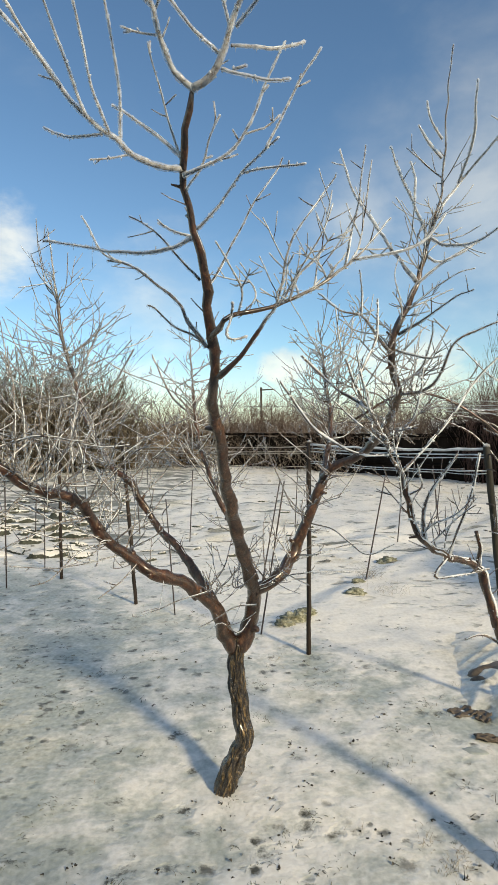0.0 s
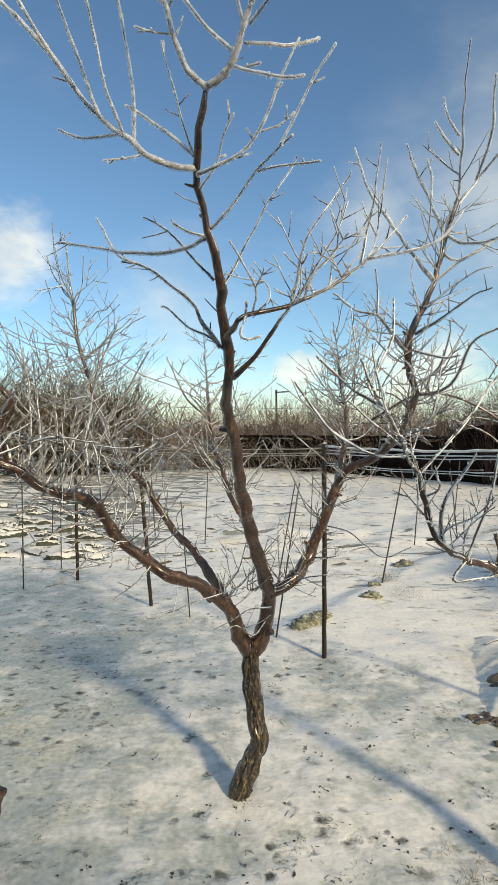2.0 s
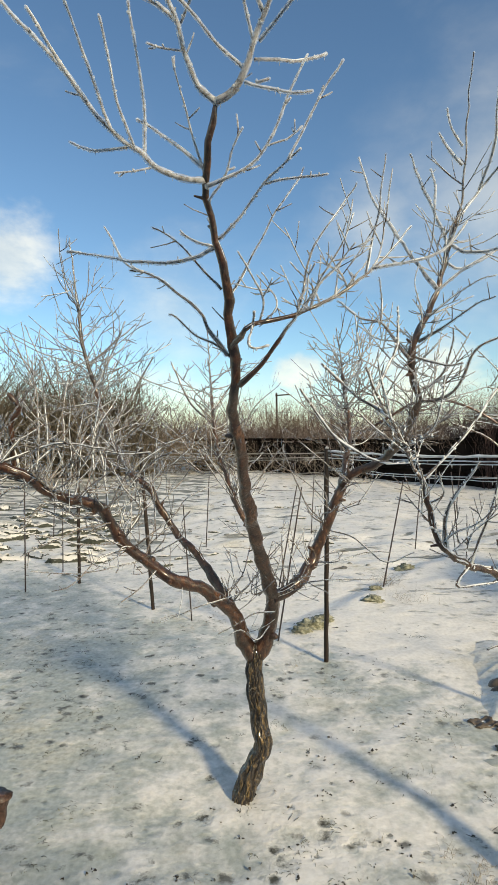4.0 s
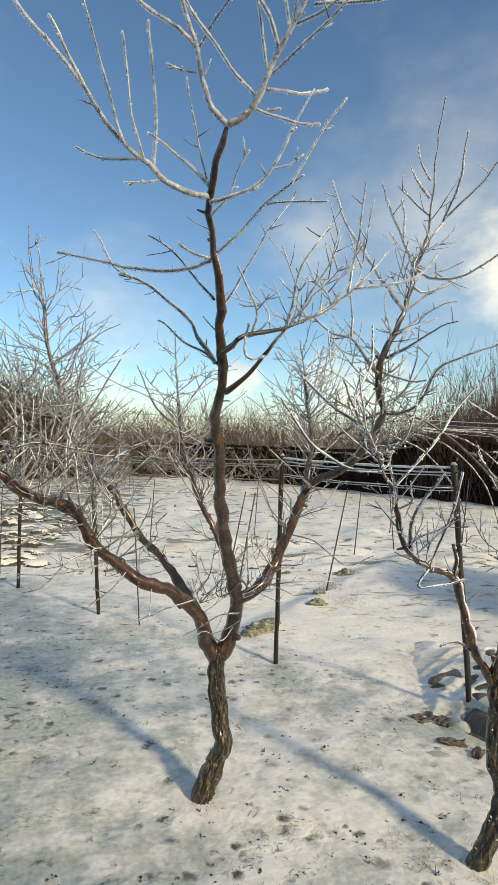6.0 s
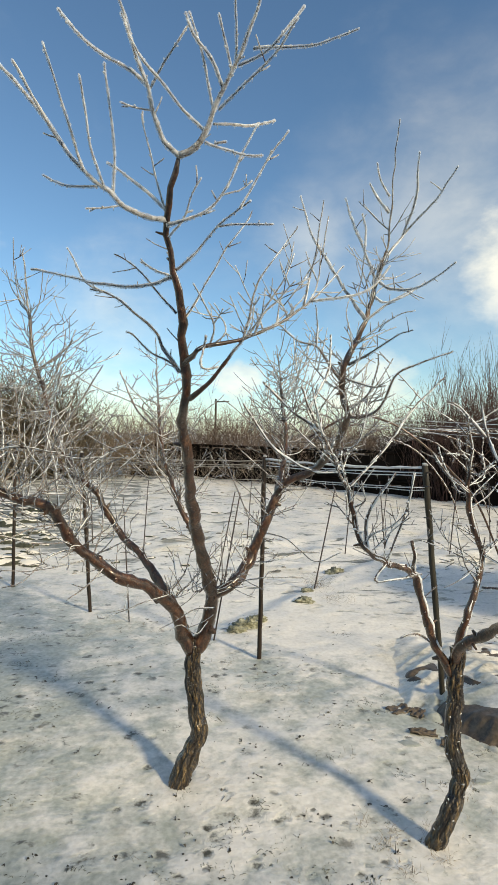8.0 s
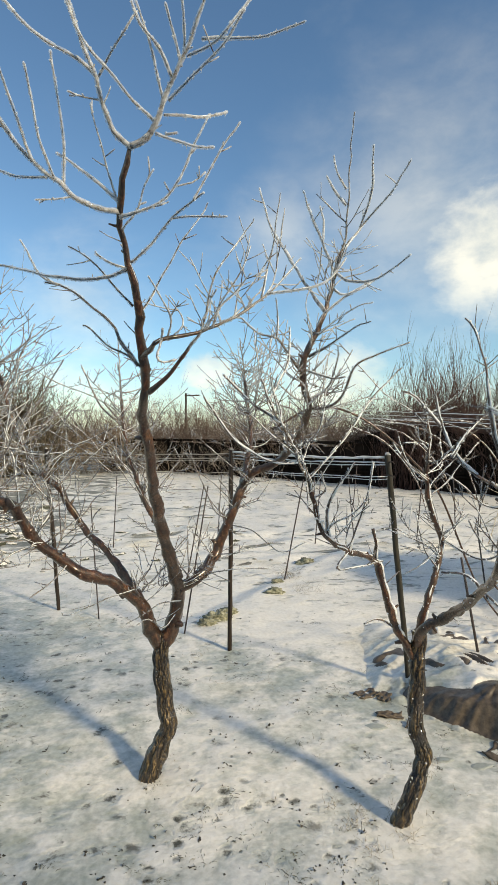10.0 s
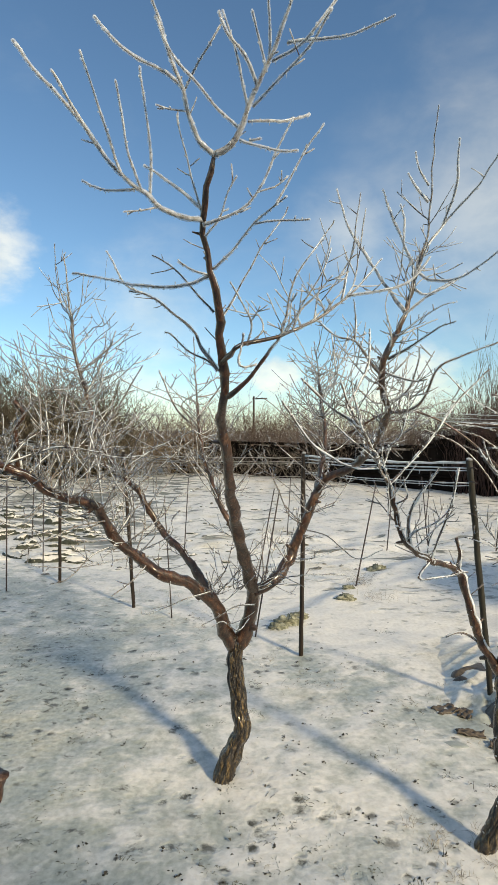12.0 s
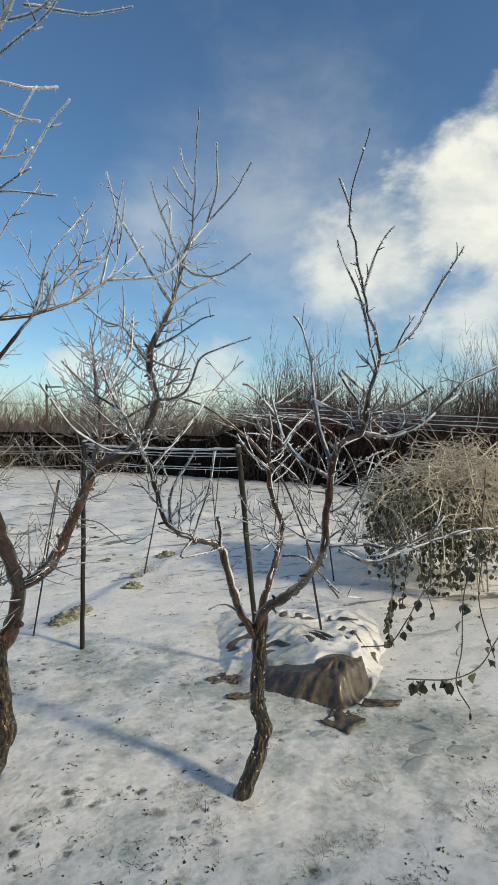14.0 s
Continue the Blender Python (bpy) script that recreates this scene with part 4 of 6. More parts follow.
    limb(peach, 5.7, 4.1, 0, 0.12, (0.064, 1.17, 2.519), (0.034, 1.118, 2.555), (-0.006, 1.07, 2.576), (-0.025, 1.07, 2.622))
    limb(peach, 4.4, 2.9, 0, 0.12, (0.085, 1.15, 2.538), (0.069, 1.102, 2.571), (0.054, 1.05, 2.6))
    limb(peach, 4.4, 2.9, 0, 0.12, (0.09, 1.15, 2.558), (0.089, 1.104, 2.598), (0.084, 1.05, 2.637))
    limb(peach, 5.2, 3.4, 4, 0.04, (0.053, 1.19, 2.479), (0.089, 1.159, 2.5), (0.146, 1.11, 2.527), (0.193, 1.069, 2.561), (0.226, 1.03, 2.597))
    limb(peach, 5.0, 3.5, 0, 0.12, (0.1, 1.15, 2.565), (0.158, 1.11, 2.571), (0.199, 1.07, 2.591), (0.247, 1.07, 2.655))
    limb(peach, 4.9, 2.8, 3, 0.02, (0.135, 1.13, 2.594), (0.218, 1.1, 2.582), (0.286, 1.07, 2.572), (0.364, 1.03, 2.582))
    limb(peach, 3.9, 3.6, 2, 0.02, (0.042, 1.21, 2.454), (0.117, 1.273, 2.498), (0.188, 1.33, 2.548))
    limb(peach, 4.6, 3.9, 2, 0.02, (0.019, 1.22, 2.413), (0.071, 1.216, 2.393), (0.125, 1.213, 2.38), (0.166, 1.21, 2.381))
    limb(peach, 4.0, 3.2, 0, 0.12, (0.044, 1.22, 2.41), (0.075, 1.19, 2.411))
    limb(peach, 7.8, 3.8, 6, 0.06, (0.721, 2.07, 2.328), (0.774, 2.008, 2.272), (0.851, 1.923, 2.256), (0.901, 1.844, 2.283), (0.937, 1.77, 2.312))
    limb(peach, 7.8, 3.7, 6, 0.06, (0.752, 2.07, 2.402), (0.874, 2.1, 2.556), (0.913, 1.933, 2.6), (0.919, 1.73, 2.643))
    limb(peach, 6.7, 3.8, 4, 0.04, (0.847, 2.09, 2.528), (0.848, 1.961, 2.61), (0.791, 1.77, 2.709))
    limb(peach, 6.5, 4.3, 1, 0.03, (0.765, 2.03, 2.591), (0.709, 2.013, 2.648), (0.674, 2, 2.695))
    limb(peach, 6.5, 4.3, 0, 0.12, (0.764, 2.02, 2.654), (0.724, 2.015, 2.716), (0.707, 2.01, 2.783))
    limb(peach, 7.8, 4.6, 6, 0.05, (0.721, 2.07, 2.332), (0.683, 2.09, 2.452), (0.644, 2.107, 2.548), (0.605, 2.13, 2.686))
    limb(peach, 5.5, 4.4, 2, 0.04, (0.67, 2.05, 2.437), (0.674, 2.05, 2.528), (0.659, 2.05, 2.59))
    limb(peach, 8.8, 4.9, 8, 0.06, (0.677, 2.05, 2.155), (0.61, 2.109, 2.282), (0.541, 2.172, 2.427), (0.478, 2.229, 2.564), (0.437, 2.3, 2.763))
    limb(peach, 5.5, 3.3, 2, 0.05, (0.704, 2.07, 2.263), (0.775, 2.07, 2.232), (0.904, 2.07, 2.299))
    limb(peach, 6.6, 3.2, 3, 0.05, (0.677, 2.05, 2.144), (0.758, 2.024, 2.208), (0.84, 2, 2.25), (0.907, 2, 2.297))
    limb(peach, 6.6, 3.1, 5, 0.06, (0.647, 2.05, 2.052), (0.709, 2.008, 2.103), (0.798, 1.95, 2.159), (0.854, 1.95, 2.172))
    limb(peach, 8.8, 4.0, 8, 0.08, (0.612, 2.05, 1.961), (0.682, 1.987, 1.998), (0.752, 1.91, 2.053), (0.812, 1.85, 2.075))
    limb(peach, 6.6, 4.2, 3, 0.04, (0.601, 2.05, 1.904), (0.686, 1.989, 1.866), (0.739, 1.95, 1.868))
    limb(peach, 9.2, 5.0, 8, 0.07, (0.637, 2.15, 1.749), (0.703, 2.099, 1.748), (0.753, 2.044, 1.793), (0.782, 1.95, 1.909), (0.872, 1.902, 1.959), (0.971, 1.85, 1.997))
    limb(peach, 9.9, 4.6, 10, 0.08, (0.585, 2.05, 1.896), (0.537, 2.073, 1.961), (0.483, 2.1, 2.044), (0.405, 2.122, 2.069), (0.326, 2.15, 2.141))
    limb(peach, 6.7, 4.6, 3, 0.05, (0.483, 2.1, 2.044), (0.493, 2.13, 2.155), (0.487, 2.15, 2.229))
    limb(peach, 6.9, 4.4, 5, 0.06, (0.634, 2.15, 1.784), (0.707, 2.118, 1.831), (0.742, 2.074, 1.944), (0.738, 2.05, 2.01))
    limb(peach, 4.4, 2.5, 4, 0.05, (0.039, 2.378, 0.771), (-0.012, 2.323, 0.728), (-0.088, 2.326, 0.766), (-0.15, 2.324, 0.746))
    limb(peach, 4.3, 2.5, 3, 0.04, (0.064, 2.363, 0.841), (-0.026, 2.282, 0.857), (-0.112, 2.277, 0.796), (-0.172, 2.274, 0.761))
    limb(peach, 4.6, 2.5, 3, 0.05, (0.245, 2.53, 1.021), (0.33, 2.35, 1.065), (0.46, 2.35, 1.104), (0.565, 2.35, 1.105))
    limb(peach, 4.5, 2.5, 3, 0.05, (0.159, 2.462, 0.93), (0.305, 2.344, 0.989), (0.487, 2.344, 0.989))
    limb(peach, 4.6, 2.4, 4, 0.05, (0.3, 2.55, 1.17), (0.425, 2.457, 1.147), (0.538, 2.343, 1.067), (0.641, 2.25, 1.128))
    limb(peach, 4.3, 2.3, 4, 0.06, (-0.041, 2.34, 0.939), (-0.212, 2.135, 0.942), (-0.382, 2.13, 0.887), (-0.405, 2.131, 0.898))
    limb(peach, 3.9, 2.2, 3, 0.05, (-0.411, 2.147, 1.079), (-0.467, 2.04, 1.029), (-0.53, 2.035, 0.976))
    limb(peach, 3.8, 2.1, 4, 0.06, (-0.504, 2.1, 1.182), (-0.596, 2.033, 1.163), (-0.673, 1.944, 1.1), (-0.753, 1.941, 1.07))
    limb(peach, 3.7, 2.0, 4, 0.06, (-0.559, 2.05, 1.292), (-0.645, 1.978, 1.282), (-0.72, 1.9, 1.245), (-0.838, 1.9, 1.194))
    limb(peach, 14.9, 9.7, 4, 0.10, (-0.821, 1.85, 1.485), (-0.833, 1.834, 1.584), (-0.827, 1.82, 1.671), (-0.793, 1.81, 1.728), (-0.822, 1.8, 1.776))
    limb(peach, 6.6, 3.4, 5, 0.14, (-0.608, 2.05, 1.379), (-0.641, 2.1, 1.574), (-0.58, 2.1, 1.933))
    limb(peach, 6.3, 3.2, 5, 0.14, (-0.679, 1.95, 1.396), (-0.738, 2, 1.576), (-0.843, 2, 1.786))
    limb(peach, 6.0, 3.1, 5, 0.14, (-0.724, 1.85, 1.453), (-0.734, 1.9, 1.6), (-0.757, 1.9, 1.902))
    limb(peach, 6.6, 3.4, 5, 0.14, (-0.57, 2.05, 1.324), (-0.601, 2.1, 1.508), (-0.642, 2.1, 1.664))
    limb(peach, 6.0, 3.1, 5, 0.14, (-0.801, 1.85, 1.492), (-0.666, 1.9, 1.642), (-0.569, 1.9, 1.806))
    limb(peach, 5.6, 2.9, 5, 0.14, (-0.834, 1.75, 1.546), (-0.709, 1.8, 1.699), (-0.522, 1.8, 1.741))
    limb(peach, 5.8, 3.0, 5, 0.14, (-0.856, 1.8, 1.543), (-0.688, 1.85, 1.602), (-0.514, 1.85, 1.585))
    limb(peach, 6.9, 3.5, 5, 0.14, (-0.538, 2.15, 1.205), (-0.482, 2.2, 1.337), (-0.53, 2.2, 1.478))
    limb(peach, 8.5, 4.3, 5, 0.14, (-0.56, 2.65, 1.364), (-0.441, 2.7, 1.47), (-0.272, 2.7, 1.617))
    limb(peach, 8.5, 4.3, 5, 0.14, (-0.655, 2.65, 1.442), (-0.499, 2.7, 1.555), (-0.244, 2.7, 1.675))
    limb(peach, 8.8, 4.5, 5, 0.14, (-0.78, 2.75, 1.636), (-0.694, 2.8, 1.785), (-0.552, 2.8, 2.026))
    limb(peach, 8.9, 4.5, 5, 0.14, (-0.863, 2.8, 1.87), (-0.797, 2.85, 2.025), (-0.711, 2.85, 2.222))
    limb(peach, 9.1, 4.6, 5, 0.14, (-0.914, 2.85, 1.992), (-0.781, 2.9, 2.123), (-0.663, 2.9, 2.219))
    limb(peach, 9.1, 4.6, 5, 0.14, (-0.256, 2.85, 1.737), (-0.17, 2.9, 1.864), (-0.079, 2.9, 1.99))
    limb(peach, 9.1, 4.6, 5, 0.14, (-0.255, 2.85, 1.676), (-0.384, 2.9, 1.797), (-0.478, 2.9, 2.01))
    limb(peach_leaning, 31.7, 31.8, 0, 0.12, (0.97, 1.925, -0.001), (1.014, 1.92, 0.106), (1.081, 1.95, 0.254), (1.059, 1.973, 0.426), (1.081, 2, 0.619), (1.085, 2, 0.787))
    limb(peach_leaning, 21.9, 2.0, 20, 0.05, (1.074, 2, 0.723), (1.082, 1.939, 0.82), (1.149, 1.85, 0.903), (1.123, 1.59, 1.073), (1.05, 1.36, 1.227), (1.035, 1.3, 1.408), (1.025, 1.25, 1.557), (1.103, 1.22, 1.62), (1.083, 1.145, 1.748), (1.07, 1.08, 1.848), (0.978, 1.005, 1.961), (0.869, 0.9, 2.092), (0.834, 0.862, 2.14), (0.826, 0.799, 2.213), (0.815, 0.75, 2.262))
    limb(peach_leaning, 18.7, 4.7, 16, 0.09, (1.067, 2, 0.672), (0.984, 2, 0.798), (0.926, 1.989, 0.972), (0.878, 1.98, 1.103), (0.723, 1.85, 1.177), (0.623, 1.76, 1.246), (0.575, 1.735, 1.327), (0.537, 1.7, 1.447), (0.495, 1.692, 1.539), (0.424, 1.68, 1.679), (0.387, 1.69, 1.757), (0.359, 1.7, 1.834))
    limb(peach_leaning, 16.5, 5.4, 14, 0.10, (1.085, 2, 0.787), (1.133, 2, 0.95), (1.175, 2.023, 1.045), (1.209, 2.05, 1.169), (1.156, 2.029, 1.281), (1.114, 2, 1.44), (1.114, 1.973, 1.618), (1.076, 1.95, 1.767))
    limb(peach_leaning, 11.0, 8.6, 1, 0.03, (0.885, 2, 1.098), (0.873, 1.95, 1.183), (0.86, 1.95, 1.244))
    limb(peach_leaning, 6.1, 3.1, 4, 0.04, (0.723, 1.85, 1.177), (0.666, 1.8, 1.125), (0.726, 1.815, 1.117), (0.866, 1.85, 1.132))
    limb(peach_leaning, 6.8, 4.4, 5, 0.05, (0.623, 1.76, 1.246), (0.599, 1.7, 1.372), (0.636, 1.639, 1.48), (0.667, 1.6, 1.542))
    limb(peach_leaning, 5.1, 3.8, 5, 0.05, (0.723, 1.85, 1.166), (0.765, 1.755, 1.402), (0.77, 1.7, 1.536))
    limb(peach_leaning, 9.2, 4.1, 8, 0.05, (1.056, 1.36, 1.231), (1.161, 1.3, 1.242), (1.26, 1.25, 1.232), (1.37, 1.219, 1.282), (1.411, 1.2, 1.34))
    limb(peach_leaning, 7.5, 4.8, 6, 0.06, (1.093, 1.33, 1.221), (1.206, 1.3, 1.181), (1.334, 1.258, 1.229), (1.519, 1.2, 1.286), (1.693, 1.2, 1.285))
    limb(peach_leaning, 9.7, 4.8, 12, 0.05, (1.104, 1.22, 1.615), (1.195, 1.2, 1.603), (1.266, 1.154, 1.644), (1.327, 1.1, 1.718), (1.373, 1.081, 1.77), (1.474, 1.05, 1.823), (1.564, 1.05, 1.845))
    limb(peach_leaning, 7.5, 4.4, 6, 0.04, (1.12, 1.2, 1.673), (1.198, 1.15, 1.696), (1.273, 1.1, 1.759))
    limb(peach_leaning, 5.5, 3.3, 5, 0.03, (1.071, 1.08, 1.84), (1.112, 1.063, 1.856), (1.151, 1.039, 1.903), (1.185, 1, 1.993), (1.218, 0.973, 2.068), (1.248, 0.95, 2.13))
    limb(peach_leaning, 3.0, 2.3, 1, 0.02, (1.11, 1.06, 1.856), (1.11, 1.037, 1.916), (1.125, 1.02, 1.953))
    limb(peach_leaning, 4.4, 2.7, 4, 0.03, (1.077, 1.1, 1.794), (0.98, 1.034, 1.937), (0.929, 0.995, 2.014), (0.872, 0.95, 2.094))
    limb(peach_leaning, 3.9, 2.7, 3, 0.03, (0.95, 0.98, 1.983), (0.96, 0.967, 2.067), (0.981, 0.957, 2.124), (1.01, 0.95, 2.162))
    limb(peach_leaning, 3.1, 2.5, 1, 0.02, (0.863, 0.9, 2.151), (0.834, 0.878, 2.184), (0.814, 0.86, 2.21))
    limb(peach_leaning, 7.6, 6.3, 5, 0.05, (1.104, 1.22, 1.611), (1.049, 1.232, 1.672), (0.958, 1.247, 1.706), (0.94, 1.25, 1.718))
    limb(peach_leaning, 6.3, 6.5, 4, 0.04, (0.949, 1.25, 1.711), (0.977, 1.262, 1.628), (1.009, 1.272, 1.556), (1.035, 1.28, 1.501))
    limb(peach_leaning, 5.6, 2.9, 8, 0.06, (0.951, 1.25, 1.706), (0.95, 1.273, 1.838), (0.928, 1.292, 1.944), (0.902, 1.3, 1.979))
    limb(peach_leaning, 6.6, 4.2, 10, 0.07, (1.04, 1.3, 1.463), (0.973, 1.35, 1.515), (0.942, 1.416, 1.568), (0.935, 1.5, 1.664), (0.913, 1.5, 1.762))
    limb(peach_leaning, 5.5, 3.3, 6, 0.05, (0.914, 1.4, 1.569), (1.045, 1.5, 1.665), (1.182, 1.5, 1.78))
    limb(peach_leaning, 6.1, 4.1, 4, 0.04, (1.121, 1.2, 1.655), (1.059, 1.2, 1.733), (1.008, 1.2, 1.799))
    limb(peach_leaning, 5.4, 4.1, 2, 0.03, (1.119, 1.2, 1.734), (1.068, 1.2, 1.767), (1.018, 1.2, 1.808))
    limb(peach_leaning, 4.4, 2.7, 4, 0.05, (1.051, 1.3, 1.444), (1.124, 1.25, 1.52), (1.195, 1.2, 1.558))
    limb(peach_leaning, 4.5, 2.8, 6, 0.06, (1.104, 1.35, 1.245), (1.154, 1.293, 1.404), (1.188, 1.25, 1.519), (1.253, 1.25, 1.555))
    limb(peach_leaning, 6.2, 4.6, 3, 0.04, (0.979, 1.6, 1.665), (0.907, 1.65, 1.77), (0.862, 1.65, 1.789))
    limb(peach_leaning, 8.8, 6.4, 4, 0.05, (1.114, 2, 1.44), (0.999, 1.95, 1.52), (0.947, 1.95, 1.594))
    limb(peach_leaning, 6.7, 4.0, 6, 0.06, (1.209, 2.05, 1.169), (1.308, 1.9, 1.114), (1.393, 1.8, 1.192))
    limb(peach_leaning, 6.7, 3.0, 5, 0.05, (1.211, 2.05, 1.023), (1.278, 1.95, 1.028), (1.369, 1.8, 0.908), (1.484, 1.8, 0.871))
    limb(peach_leaning, 6.6, 4.4, 3, 0.03, (0.984, 2, 0.798), (0.905, 2, 0.846), (0.84, 2, 0.828))
    limb(peach_leaning, 6.5, 4.0, 8, 0.07, (0.386, 1.68, 1.756), (0.463, 1.75, 1.905), (0.48, 1.8, 2.037))
    limb(peach_leaning, 5.6, 4.0, 8, 0.07, (0.424, 1.68, 1.679), (0.325, 1.75, 1.758), (0.232, 1.8, 1.858))
    limb(peach_leaning, 5.6, 3.9, 8, 0.07, (0.496, 1.7, 1.539), (0.4, 1.719, 1.539), (0.268, 1.75, 1.618), (0.158, 1.75, 1.772))
    limb(peach_leaning, 5.6, 2.9, 8, 0.07, (0.526, 1.7, 1.477), (0.661, 1.7, 1.62), (0.783, 1.75, 1.772), (0.898, 1.75, 1.885))
    bare_cane(arching_cane, 6.1, 4.8, (0.529, 2.5, 1.651), (0.741, 2.5, 1.765), (0.919, 2.5, 1.743), (1.091, 2.5, 1.647), (1.271, 2.5, 1.488), (1.426, 2.5, 1.297), (1.627, 2.5, 0.835), (1.778, 2.5, 0.622))
    limb(root("vine_cane", (5.95, 9.9, 0), "thin iced vine cane arched down to the snow", "vine", "arched canes"), 14.0, 11.5, 1, 0.15, (3.894, 10.2, 1.806), (4.805, 10.112, 1.616), (5.563, 10.024, 1.045), (5.873, 9.949, 0.318), (5.95, 9.9, -0.19))
    limb(root("vine_cane", (5.516, 9.9, 0), "thin iced vine cane arched down to the snow", "vine", "arched canes"), 14.3, 11.5, 1, 0.15, (3.656, 10.4, 1.747), (4.481, 10.253, 1.518), (5.194, 10.082, 0.806), (5.516, 9.9, -0.205))
    limb(root("vine_cane", (6.696, 9.9, 0), "thin iced vine cane arched down to the snow", "vine", "arched canes"), 14.0, 11.5, 1, 0.15, (4.079, 10.2, 1.808), (5.583, 10.08, 1.646), (6.377, 9.995, 0.914), (6.696, 9.9, -0.226))
    limb(root("vine_cane", (4.861, 9.9, 0), "thin iced vine cane arched down to the snow", "vine", "arched canes"), 14.3, 11.5, 1, 0.15, (3.412, 10.4, 1.686), (4.101, 10.248, 1.341), (4.667, 10.061, 0.581), (4.861, 9.9, -0.208))
    limb(root("vine_cane", (7.283, 9.8, 0), "thin iced vine cane arched down to the snow", "vine", "arched canes"), 13.7, 11.4, 1, 0.15, (4.374, 10, 1.81), (5.772, 9.93, 1.744), (6.865, 9.87, 1.163), (7.283, 9.8, -0.151))
    whips(peach, 40, 0.42, 0.25, 31, (-0.416, 2.178, 1.078), (-0.575, 2.07, 1.299), (-0.679, 1.95, 1.391), (-0.819, 1.8, 1.515))
    whips(peach, 26, 0.42, 0.40, 39, (-0.663, 1.9, 1.418), (-0.801, 1.85, 1.482), (-0.924, 1.75, 1.563))
    whips(peach, 46, 0.46, 0.30, 32, (-0.505, 2.68, 1.256), (-0.673, 2.73, 1.435), (-0.793, 2.8, 1.635), (-0.877, 2.85, 1.873), (-0.938, 2.85, 2.081))
    whips(peach, 30, 0.34, 0.45, 33, (-0.801, 2.83, 1.635), (-0.877, 2.85, 1.873), (-0.938, 2.85, 2.081), (-0.971, 2.85, 2.377))
    whips(peach, 12, 0.40, 0.50, 47, (-1.141, 2.45, 1.656), (-1.031, 2.55, 1.819), (-0.962, 2.65, 1.994))
    whips(peach, 40, 0.36, 0.50, 34, (0.422, 2.65, 1.514), (0.451, 2.75, 1.644), (0.435, 2.8, 1.811), (0.428, 2.9, 2.004))
    whips(peach, 40, 0.36, 0.40, 35, (-0.102, 2.5, 1.285), (-0.163, 2.6, 1.424), (-0.204, 2.65, 1.533), (-0.24, 2.75, 1.734), (-0.263, 2.85, 1.98))
    whips(peach, 12, 0.17, 1.00, 36, (0.006, 1.5, 1.932), (0.144, 1.55, 1.971), (0.256, 1.6, 2.03), (0.374, 1.65, 2.121))
    whips(peach, 14, 0.35, 0.50, 40, (0.3, 2.55, 1.17), (0.349, 2.55, 1.282), (0.44, 2.5, 1.436))
    whips(peach, 26, 0.30, 0.50, 41, (0.553, 2.45, 1.495), (0.623, 2.3, 1.626), (0.635, 2.15, 1.749), (0.589, 2.05, 1.937))
    whips(peach, 12, 0.25, 0.60, 42, (0.589, 2.05, 1.937), (0.677, 2.05, 2.144), (0.731, 2.07, 2.324))
    whips(peach, 18, 0.22, 0.30, 43, (-0.155, 2.34, 0.939), (0.05, 2.368, 0.905), (0.242, 2.5, 1.028))
    whips(peach_leaning, 10, 0.20, 0.50, 37, (0.723, 1.85, 1.177), (0.623, 1.76, 1.246), (0.537, 1.7, 1.447), (0.424, 1.68, 1.679))
    whips(peach_leaning, 14, 0.26, 0.35, 38, (1.165, 2, 1.051), (1.209, 2.05, 1.169), (1.114, 2, 1.44), (1.125, 2, 1.618))
    whips(peach_leaning, 9, 0.16, 0.40, 44, (1.056, 1.36, 1.231), (1.035, 1.3, 1.408), (1.025, 1.25, 1.557))
    whips(peach_leaning, 10, 0.12, 0.80, 48, (1.124, 1.22, 1.611), (1.263, 1.15, 1.644), (1.327, 1.1, 1.718))
    whips(peach_leaning, 8, 0.22, 0.70, 49, (0.576, 1.74, 1.326), (0.496, 1.7, 1.539), (0.386, 1.68, 1.756))
    whips(peach_leaning, 6, 0.32, 0.60, 50, (1.156, 2.03, 1.281), (1.114, 2, 1.44), (1.076, 1.95, 1.717))
    whips(peach_leaning, 8, 0.10, 0.80, 45, (1.104, 1.35, 1.235), (1.26, 1.25, 1.232), (1.355, 1.2, 1.287))
    whips(peach_leaning, 8, 0.10, 0.60, 46, (1.103, 1.22, 1.62), (1.086, 1.15, 1.748), (1.07, 1.08, 1.848))


make_peach_trees()


# ---------------------------------------------------------------- vine row: posts, rods and iced wires
def make_post(base, top, w, mat, label):
    base, top = Vector(base), Vector(top)
    rnd = random.Random(int(base.x * 1000))
    s = Soup()
    n = 14
    path = [base.lerp(top, i / (n - 1)) + Vector((rnd.gauss(0, 0.0015), rnd.gauss(0, 0.0015), 0)) for i in range(n)]
    path[0].z -= 0.05
    s.tube(path, [w * rnd.uniform(0.93, 1.06) for _ in range(n)], 8, 0.1, base.x)
    post = root("vine_post", base, label, "post", "posts of the vine row")
    part("pole", s, mat, post)
    cap = Soup()
    cap.pebble(top + Vector((0, 0, 0.004)), w * 0.95, w * 0.95, 0.012, rnd)
    part("ice_cap", cap, ICE, post, "ice on the top")
    for z in (0.04, 0.12, 0.3):
        nails = Soup()
        c = top - Vector((0, 0, z))
        nails.tube([c, c + Vector((0.02, -0.03, 0.0)), c + Vector((0.03, -0.035, -0.01))], [0.004, 0.004, 0.003], 5)
        part("staple", nails, ROD, post)
    return post


